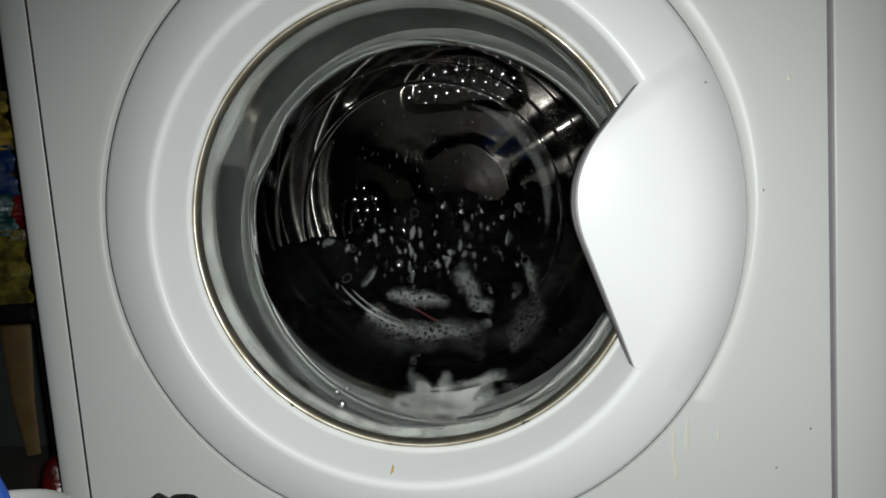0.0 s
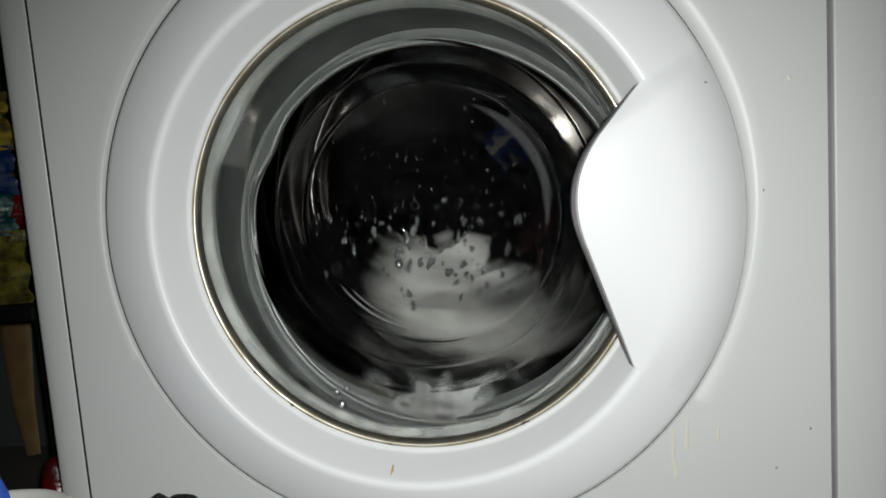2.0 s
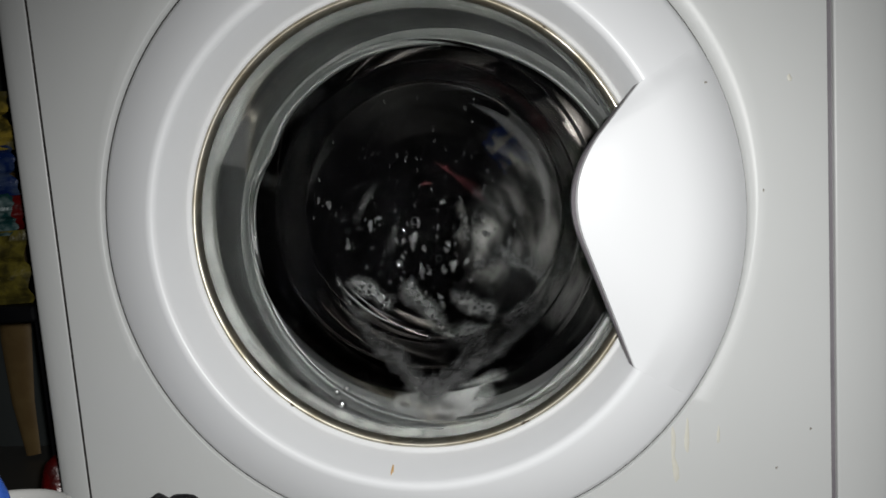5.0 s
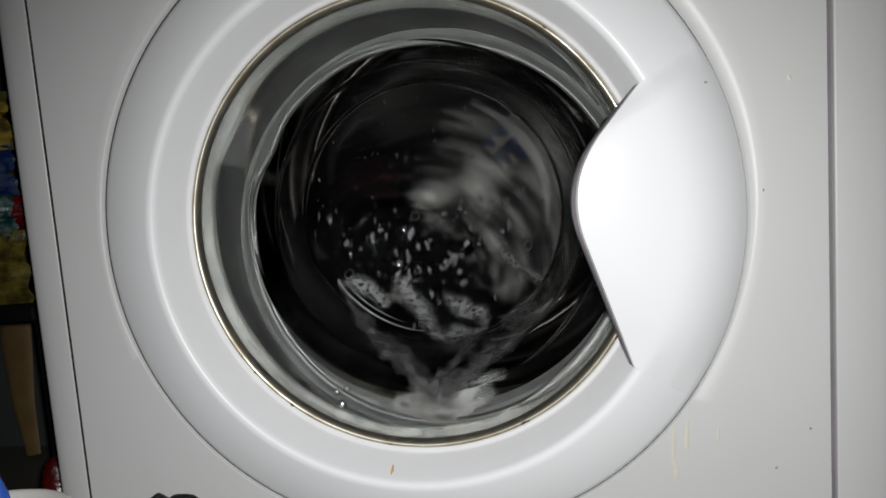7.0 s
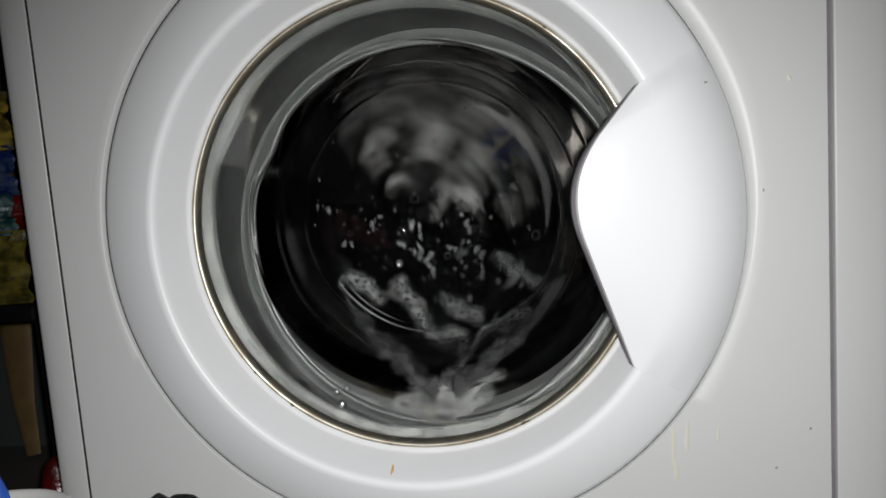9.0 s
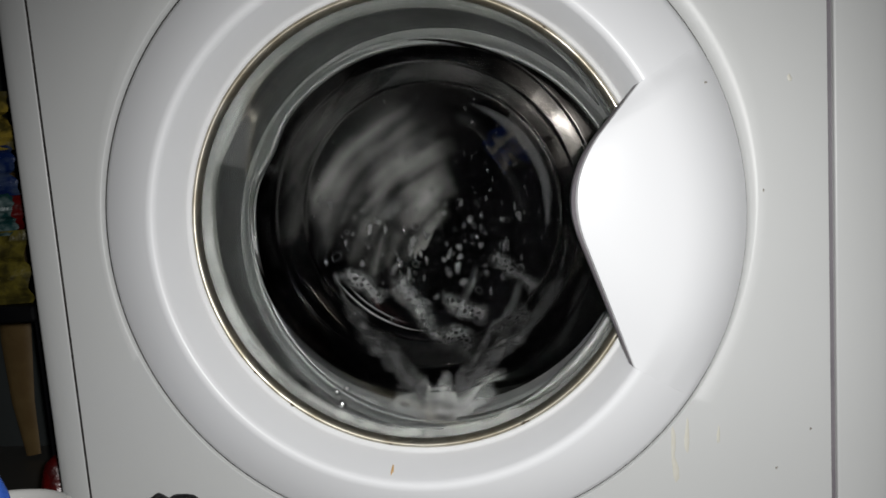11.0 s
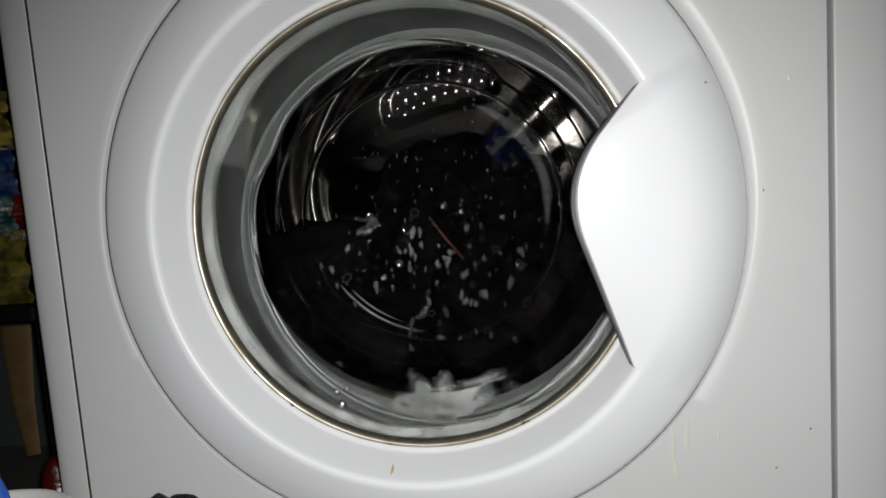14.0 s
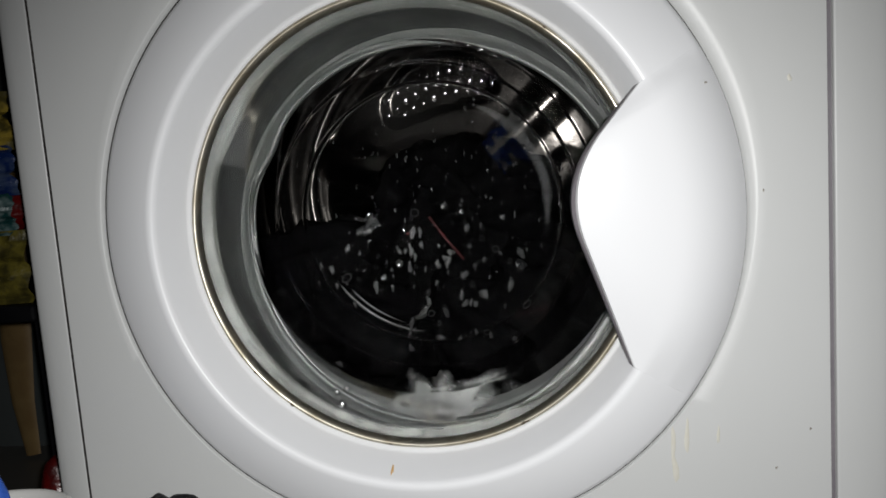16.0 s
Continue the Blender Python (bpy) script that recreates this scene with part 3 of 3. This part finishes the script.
def foam_lace(strokes, seed):
    """A net of bubbles pressed on the inside of the glass, laid along a few strokes."""
    bm = bmesh.new()
    cover = bm.verts.layers.float.new("cover")
    n = 150
    grid = []
    for i in range(n + 1):
        row = []
        for j in range(n + 1):
            x, z = -0.098 + 0.196 * i / n, -0.118 + 0.130 * j / n
            p = Vector((x, z)) + 0.005 * Vector((noise.noise(Vector((x * 70, z * 70, seed))), noise.noise(Vector((x * 70, z * 70, seed + 5)))))
            best = 0.0
            for a, b, w in strokes:
                a, b = Vector(a), Vector(b)
                u = min(1.0, max(0.0, (p - a).dot(b - a) / (b - a).length_squared))
                best = max(best, math.exp(-((p - a.lerp(b, u)).length / w) ** 2))
            v = bm.verts.new((x, bowl_y(math.hypot(x, z)) + 0.0043, z))
            v[cover] = best * 1.3 - 0.35
            row.append(v)
        grid.append(row)
    for A, B in zip(grid, grid[1:]):
        for j in range(n):
            q = (A[j], B[j], B[j + 1], A[j + 1])
            if max(v[cover] for v in q) > -0.2:
                bm.faces.new(q)
    bmesh.ops.delete(bm, geom=[v for v in bm.verts if not v.link_faces], context="VERTS")
    f = part("foam_lace", bm, LACE)
    f.matrix_world = pose(0, 0, ZC)
    tagged(f, "grey net of soap bubbles pressed against the wet glass", "foam", "bubble nets on the glass", "stuff")
    return f


laces = [foam_lace([((-0.056, -0.083), (-0.035, -0.096), 0.010), ((-0.035, -0.098), (0.030, -0.100), 0.011), ((-0.040, -0.066), (0.000, -0.076), 0.007)], 2),
         foam_lace([((0.018, -0.055), (0.034, -0.080), 0.009), ((0.034, -0.080), (0.028, -0.098), 0.010), ((0.076, -0.050), (0.080, -0.077), 0.006), ((0.080, -0.077), (0.064, -0.096), 0.009)], 7)]


def film_strip(name, nodes, width, mat, label, surface, seed, power=1.0):
    """A soft tapering strip of foam along (degrees, radius) nodes; surface gives y and offset for a radius."""
    bm = bmesh.new()
    cover = bm.verts.layers.float.new("cover")
    n, m = 90, 14
    grid = []
    for i in range(n + 1):
        u = i / n
        k = min(len(nodes) - 2, int(u * (len(nodes) - 1)))
        f = u * (len(nodes) - 1) - k
        f = f * f * (3 - 2 * f)
        a = math.radians(nodes[k][0] + (nodes[k + 1][0] - nodes[k][0]) * (u * (len(nodes) - 1) - k))
        r0 = nodes[k][1] + (nodes[k + 1][1] - nodes[k][1]) * f
        w = width * (1 - 0.75 * u ** power)
        row = []
        for j in range(m + 1):
            q = 2 * j / m - 1
            r = r0 + q * w + 0.0012 * noise.noise(Vector((a * 9, q, seed)))
            v = bm.verts.new((r * math.cos(a), surface(r), r * math.sin(a)))
            v[cover] = (1 - abs(q) ** 1.5) * (1.15 - 0.8 * u ** power) + 0.25 * noise.noise(Vector((a * 14, q * 1.5, seed + 3))) - 0.15 - (0.5 if i in (0, n) else 0.0)
            row.append(v)
        grid.append(row)
    for A, B in zip(grid, grid[1:]):
        for j in range(m):
            bm.faces.new((A[j], B[j], B[j + 1], A[j + 1]))
    f = part(name, bm, mat)
    f.matrix_world = pose(0, 0, ZC)
    tagged(f, label, "foam", "foam bands on the glass", "stuff")
    return f


BAND_LABEL = "soft grey trail of soap foam running up the wet glass"
inside = lambda r: bowl_y(r) + 0.0046
bands = [film_strip("foam_band", ((-91, 0.128), (-112, 0.112), (-135, 0.104), (-152, 0.097)), 0.0105, FILM, BAND_LABEL, inside, 3),
         film_strip("foam_band", ((-88, 0.128), (-68, 0.116), (-45, 0.113), (-12, 0.108)), 0.0100, FILM, BAND_LABEL, inside, 8),
         film_strip("foam_band", ((-84, 0.122), (-66, 0.104), (-52, 0.092)), 0.0060, FILM, BAND_LABEL, inside, 21)]
bands.append(foam_lace([((-0.030, -0.062), (-0.008, -0.090), 0.0095), ((0.012, -0.076), (0.036, -0.086), 0.0085), ((0.000, -0.099), (0.030, -0.103), 0.0080)], 12))
bands.append(foam_lace([((-0.074, -0.050), (-0.050, -0.068), 0.0080), ((0.050, -0.040), (0.080, -0.060), 0.0075), ((0.072, -0.080), (0.052, -0.092), 0.0075)], 17))
film_strip("soap_residue", ((-62, 0.1545), (-90, 0.1545), (-150, 0.1545)), 0.0062, RESIDUE, "pale soap residue smeared along the gasket bead", lambda r: 0.0300 - 0.35 * (r - 0.1545) - 0.0012, 31, 3.0)

# Added arcs in place of the torch's reflection at the glass shoulder.
for r, a0, a1, thick in ((0.0985, 214, 262, 0.0011), (0.0945, 219, 252, 0.0008)):
    arc = [Vector((r * math.cos(radians(d)), bowl_y(r) + 0.0050, ZC + r * math.sin(radians(d)))) for d in range(a0, a1 + 1, 2)]
    tagged(part("glass_glint", sweep(arc, lambda u: thick * max(0.05, math.sin(math.pi * u ** 0.6)) ** 0.7, 10), GLINT),
           "thin added arc for the torch reflection on the glass", "water", "water rivulets")

# Beads added as stand-ins for torch sparkles on the wet gasket and glass.
for x, y, z, r in ((-0.0843, 0.0800, -0.1375, 0.0024), (-0.0761, 0.0805, -0.1353, 0.0022), (-0.0805, 0.0790, -0.1480, 0.0036), (-0.0354, 0.1352, -0.0430, 0.0034)):
    bm = bmesh.new()
    bmesh.ops.create_icosphere(bm, subdivisions=3, radius=1.0)
    bmesh.ops.scale(bm, vec=(r, r * 0.25, r * 1.1), verts=bm.verts)
    bead = part("sparkle_bead", bm, BEAD, sharp=3.2)
    bead.matrix_world = pose(x, y, ZC + z, -15, 0, 15)
    tagged(bead, "added glossy bead for a torch sparkle beside the glass", "water drop", "water beads")

bm = bmesh.new()
for i in range(90):
    x, z = rng.uniform(-0.095, 0.095), rng.uniform(-0.01, 0.098)
    if math.hypot(x, z) < 0.104:
        s = rng.uniform(0.0005, 0.0011)
        on_bowl(bm, x, z, s, s * rng.uniform(1.2, 3.0), 3000 + i, 0.0006)
d = part("water_drops", bm, FLECK)
d.matrix_world = pose(0, 0, ZC)
tagged(d, "small grey water drops running down the inside of the glass", "drops", kind="stuff")


def foam_puddle():
    """A splash of foam on the gasket behind the glass: a thick heart and thin ragged arms."""
    bm = bmesh.new()
    cover = bm.verts.layers.float.new("cover")
    nx, nz = 120, 64
    arms = [((-0.030, -0.1580), (0.018, -0.1560), 0.0110, 1.5), ((0.004, -0.151), (0.046, -0.136), 0.0085, 0.95), ((-0.014, -0.150), (-0.026, -0.132), 0.0075, 0.80),
            ((-0.030, -0.158), (-0.048, -0.1605), 0.0065, 0.95), ((0.014, -0.157), (0.040, -0.1530), 0.0070, 0.9), ((-0.006, -0.149), (0.004, -0.136), 0.0085, 0.80)]
    grid = []
    for i in range(nx + 1):
        row = []
        for j in range(nz + 1):
            x, z = -0.058 + 0.112 * i / nx, -0.1680 + 0.044 * j / nz
            warp = Vector((noise.noise(Vector((x * 95, z * 95, 1))), noise.noise(Vector((x * 95, z * 95, 9))))) * 0.0042
            warp += Vector((noise.noise(Vector((x * 240, z * 240, 3))), noise.noise(Vector((x * 240, z * 240, 7))))) * 0.0016
            best = 0.0
            for a, b, w, g in arms:
                a, b, p = Vector(a), Vector(b), Vector((x, z)) + warp
                u = min(1.0, max(0.0, (p - a).dot(b - a) / (b - a).length_squared))
                best += g * (1 - 0.45 * u) * math.exp(-((p - a.lerp(b, u)).length / (w * (1 - 0.3 * u))) ** 2)
            best = min(best, 1.5)
            hole = math.exp(-((x + 0.031) / 0.0050) ** 2 - ((z + 0.1545) / 0.0022) ** 2)
            best -= 1.9 * hole
            heart = math.exp(-((x + 0.004) / 0.014) ** 2 - ((z + 0.158) / 0.006) ** 2)
            bulge = 0.0035 * heart + 0.0005 * noise.noise(Vector((x * 160, z * 160, 0)))
            v = bm.verts.new((x, 0.0835 + 0.40 * (z + 0.168) + 3.0 * x * x - bulge, z + 0.9 * x * x))
            v[cover] = best * 1.25 - 0.35
            row.append(v)
        grid.append(row)
    for A, B in zip(grid, grid[1:]):
        for j in range(nz):
            q = (A[j], B[j], B[j + 1], A[j + 1])
            if max(v[cover] for v in q) > -0.25:
                bm.faces.new(q)
    bmesh.ops.delete(bm, geom=[v for v in bm.verts if not v.link_faces], context="VERTS")
    f = part("foam_puddle", bm, FOAM)
    f.matrix_world = pose(0, 0, ZC)
    tagged(f, "thick greyish white soap foam splashed below the glass bowl", "foam")


foam_puddle()

# ---- marks on the enamel ----
def mark(name, x, z, ru, rv, mat, label, seed, y=-0.0002, tilt=0.0):
    bm = bmesh.new()
    w = Vector((0, -math.cos(tilt), -math.sin(tilt)))
    u = Vector((1, 0, 0))
    flat_blob(bm, Vector((0, 0, 0)), u, w.cross(u), w, ru, rv, 0.0003, seed, 14)
    ob = part(name, bm, mat, machine, label)
    ob.matrix_basis = pose(x, y, ZC + z)


for i, (x, z, ru, rv) in enumerate(((0.1655, -0.155, 0.0016, 0.012), (0.1664, -0.172, 0.0019, 0.010), (0.1745, -0.150, 0.0016, 0.011), (0.1945, -0.149, 0.0010, 0.006))):
    mark("rust_run", x, z, ru, rv, RUST, "faint yellowish dried run", 900 + i)
for i, (x, z, r) in enumerate(((0.2426, 0.0778, 0.0019), (0.252, -0.146, 0.0009), (0.2305, -0.172, 0.0009), (0.226, 0.010, 0.0008))):
    mark("speck", x, z, r * 0.8, r, RUST if i == 0 else SPECK, "small dirt speck", 920 + i)
mark("orange_drip", -0.0235, -0.1655, 0.0011, 0.0038, STAIN, "small orange dried drip", 931, -0.0085, -1.15)
mark("speck", 0.1905, 0.0784, 0.0009, 0.0007, SPECK, "small dirt speck", 940, -0.0125, 0.0)

for i, (deg, sz) in enumerate(((-64, 0.0016), (-128, 0.0012), (88, 0.0014), (-100, 0.0008), (-141, 0.0009), (52, 0.0009))):
    bm = bmesh.new()
    a = radians(deg)
    d = Vector((math.cos(a), 0, math.sin(a)))
    flat_blob(bm, Vector((0, 0, 0)), Vector((-d.z, 0, d.x)), d, Vector((0, -1, 0)), sz * 1.8, sz * 0.7, 0.0004, 700 + i, 12)
    part("grime_speck", bm, GRIME, door, "dark grime on the trim").matrix_basis = pose(d.x * 0.1556, 0.0074, ZC + d.z * 0.1556)

# ---- things beside and before the machine ----
tub = thing("plastic_tub", "small round white plastic tub holding a blue cloth, before the machine", "tub", pose(-0.279, -0.092, 0))
part("body", lathe(rounded([Vector(p) for p in ((0.0, 0.0), (0.052, 0.0), (0.0595, 0.255), (0.0635, 0.2565), (0.0635, 0.2640), (0.0605, 0.2645), (0.0575, 0.262), (0.050, 0.004), (0.0, 0.004))], 0.0015, 3), 64), WHITEP, tub).matrix_basis = pose(0, 0, 0, 90, 0, 0)
cloth = part("blue_cloth", lump((0, 0, 0), (0.019, 0.017, 0.050), 21, 0.22, 1.8, 4), BLUE, sharp=3.2)
cloth.matrix_world = pose(-0.241, -0.118, 0.254, 0, -10, 0)
tagged(cloth, "crumpled bright blue cloth stuffed in the white tub", "cloth")

bottle = thing("spray_bottle", "black plastic bottle with a rounded two-lobed head", "bottle", pose(-0.166, -0.062, 0))
part("body", lathe(rounded([Vector(p) for p in ((0, 0), (0.030, 0), (0.031, 0.17), (0.014, 0.215), (0.013, 0.238), (0, 0.238))], 0.006, 4), 40), BLACKP, bottle).matrix_basis = pose(0, 0, 0, 90, 0, 0)
for dx, sz, sd in ((-0.0095, 0.0115, 31), (0.0100, 0.0105, 32)):
    part("head_lobe", lump((dx, 0.012, 0.2545), (sz, 0.014, 0.0118), sd, 0.10, 1.6, 4), BLACKP, bottle, "glossy black rounded lobe", sharp=3.2)

rack = thing("black_rack", "black metal shelf rack standing beside the machine", "rack", pose(0, 0, 0))
part("shelf", box(-0.78, -0.349, 0.095, 0.40, 0.3585, 0.3735, 0.003), BLACKP, rack, smooth=False)
for x in (-0.76, -0.365):
    for y in (0.13, 0.385):
        part("post", box(x - 0.006, x + 0.006, y - 0.006, y + 0.006, 0.0, 0.3585), BLACKP, rack, smooth=False)
bag = thing("shopping_bag", "crumpled glossy plastic bag in yellow, blue, green and red", "bag", pose(0, 0, 0))
for c, x1, z0, z1, sd in (("olive", -0.3575, 0.374, 0.438, 1), ("green", -0.3650, 0.434, 0.472, 2), ("blue", -0.3580, 0.468, 0.511, 3), ("yellow", -0.3535, 0.507, 0.556, 4), ("red", -0.3640, 0.424, 0.470, 5)):
    bm = bmesh.new()
    n = 14
    y0 = 0.114 if c == "red" else 0.100
    rows = []
    for i in range(n + 1):
        row = []
        for j in range(n + 1):
            a = math.pi * (0.5 + j / n)
            w = 0.005 * noise.noise(Vector((i * 0.5, j * 0.6, sd * 3))) + 0.003 * noise.noise(Vector((i * 1.3, j * 1.5, sd * 7)))
            z = z0 + (z1 - z0) * i / n
            row.append(bm.verts.new((x1 - 0.16 * (1 - j / n) + w * 0.6, y0 + 0.006 * (j / n) ** 6 + 1.8 * w, z)))
        row.append(bm.verts.new((x1 - 0.13, y0 + 0.14, z0 + (z1 - z0) * i / n)))
        row.append(bm.verts.new((x1 - 0.16, y0 + 0.14, z0 + (z1 - z0) * i / n)))
        rows.append(row)
    m = len(rows[0])
    for A, B in zip(rows, rows[1:]):
        for j in range(m):
            bm.faces.new((A[j], A[(j + 1) % m], B[(j + 1) % m], B[j]))
    bm.faces.new(rows[0])
    bm.faces.new(rows[-1][::-1])
    part("bag_panel", bm, BAG[c], bag, "crinkled glossy " + c + " plastic")
paddle = part("wooden_paddle", sweep([(-0.822, 0.690, 0.006), (-0.836, 0.700, 0.10), (-0.842, 0.712, 0.21), (-0.840, 0.730, 0.36), (-0.838, 0.742, 0.50)], lambda u: 0.014 + 0.016 * min(1, u * 2), 12, None, 0.25), WOOD)
tagged(paddle, "pale wooden paddle leaning against the wall", "paddle")
can = part("red_can", lathe(rounded([Vector(p) for p in ((0, 0), (0.028, 0), (0.028, 0.15), (0.010, 0.225), (0.0, 0.232))], 0.006, 4), 40), BAG["red"])
can.matrix_world = pose(-0.362, 0.115, 0, 90, 0, 0)
tagged(can, "dark red plastic bottle with a tapered neck", "bottle")


# ---- motions ----
def turned(t):
    """Degrees that the drum has turned, clockwise from the front."""
    full, t0, t1, t2, t3 = 333.2, 0.70, 1.20, 12.85, 13.45
    if t <= t0:
        return 0.0
    if t <= t1:
        return full * (t - t0) ** 2 / (2 * (t1 - t0))
    a = full * (t1 - t0) / 2
    if t <= t2:
        return a + full * (t - t1)
    a += full * (t2 - t1)
    s = min(t, t3) - t2
    return a + full * (s - s * s / (2 * (t3 - t2)))


REST_A = [(-0.11, 0.24, -0.115), (0.03, 0.25, -0.14), (0.02, 0.33, -0.14), (-0.03, 0.245, -0.095), (0.115, 0.24, -0.115), (-0.10, 0.33, -0.15), (0.06, 0.32, -0.09)]
REST_B = [(-0.10, 0.24, -0.10), (0.045, 0.25, -0.13), (0.02, 0.33, -0.14), (0.0, 0.245, -0.035), (0.11, 0.24, -0.11), (-0.11, 0.32, -0.12), (-0.02, 0.31, -0.045)]


def on_glass(swirl, slide):
    """Foam that swirls round the bowl's axis and slides down along its curve, in degrees."""
    return pose(0, -0.010, ZC) @ pose(0, 0, 0, -slide, 0, 0) @ pose(0, 0, 0, 0, swirl, 0) @ pose(0, 0.010, 0)


def motions():
    times = [i / 10 for i in range(161)]
    walk(drum, [(t, pose(0, 0, ZC, 1.0, 0, 0) @ pose(0, 0, 0, 0, turned(t), 0)) for t in times])
    gap = 270 - turned(2.5)
    for i, g in enumerate(garments):
        rng = random.Random(40 + i)
        start, rho, y = gap + 62 + 236 * i / 6, rng.uniform(0.085, 0.125), 0.235 + 0.085 * ((i * 3) % 7) / 6
        if i == 2:
            start, rho = 332 - turned(1.95), 0.100
        rows = []
        for t in times:
            a = math.radians(start + turned(t) * 1.0)
            lift = 0.022 * math.sin(2 * a + i)
            fall = math.degrees(a) % 360
            reach = 1 - 0.5 * math.sin(math.pi * (fall - 150) / 150) if 150 < fall < 300 else 1.0
            near = ease(t, 1.2, 1.5) * (1 - ease(t, 2.0, 2.3)) + ease(t, 2.7, 2.9) * (1 - ease(t, 3.1, 3.4)) if i == 2 else 0.0
            p = Vector((-(rho + lift) * reach * math.sin(a), y + (0.225 - y) * near, -0.02 - (rho - lift) * reach * math.cos(a)))
            wa, wb = 1 - ease(t, 0.70, 1.25), ease(t, 12.9, 13.5)
            p = p * (1 - wa) * (1 - wb) + Vector(REST_A[i]) * wa + Vector(REST_B[i]) * wb
            rows.append((t, pose(p.x, p.y, ZC + p.z, 12 * math.sin(a * 0.7 + i), turned(t) * 0.8 + 50 * i, 10 * math.sin(a * 0.5))))
        walk(g, rows)
    for i, f in enumerate(patches):
        rng = random.Random(70 + i)
        f1, f2, p1 = rng.uniform(2.0, 5.0), rng.uniform(0.8, 1.7), rng.uniform(0, 6)
        rows = []
        for t in times:
            w = ease(t, 0.6, 1.1) * (1 - ease(t, 13.0, 13.8))
            drain = 16 * ease(t, 12.9 + 0.04 * i, 13.7 + 0.04 * i) if i % 3 == 1 else 0.0
            rows.append((t, on_glass(w * (9 * math.sin(f1 * t + p1) + 11 * math.sin(f2 * t)), drain + 3 * w * math.sin(1.9 * t + p1))))
        walk(f, rows)
    for i, f in enumerate(laces):
        spin = 3960 / turned(16.0)
        walk(f, [(t, pose(0, 0.14 * ease(t, 0.7 + 0.2 * i, 1.5 + 0.5 * i), ZC, 0, turned(t) * spin, 0)) for t in times])
    for i, f in enumerate(bands):
        rows = []
        for t in times:
            w = ease(t, 0.7, 1.3) * (1 - ease(t, 13.0, 13.8))
            up = ease(t, 1.6, 3.0) * (1 - ease(t, 12.9, 13.9))
            rows.append((t, pose(0, 0.06 * (1 - up), -0.13 * (1 - up)) @ on_glass(w * (3.5 * math.sin(2.6 * t + i) + 2.5 * math.sin(5.9 * t + 2 * i)), 0.0)))
        walk(f, rows)


motions()
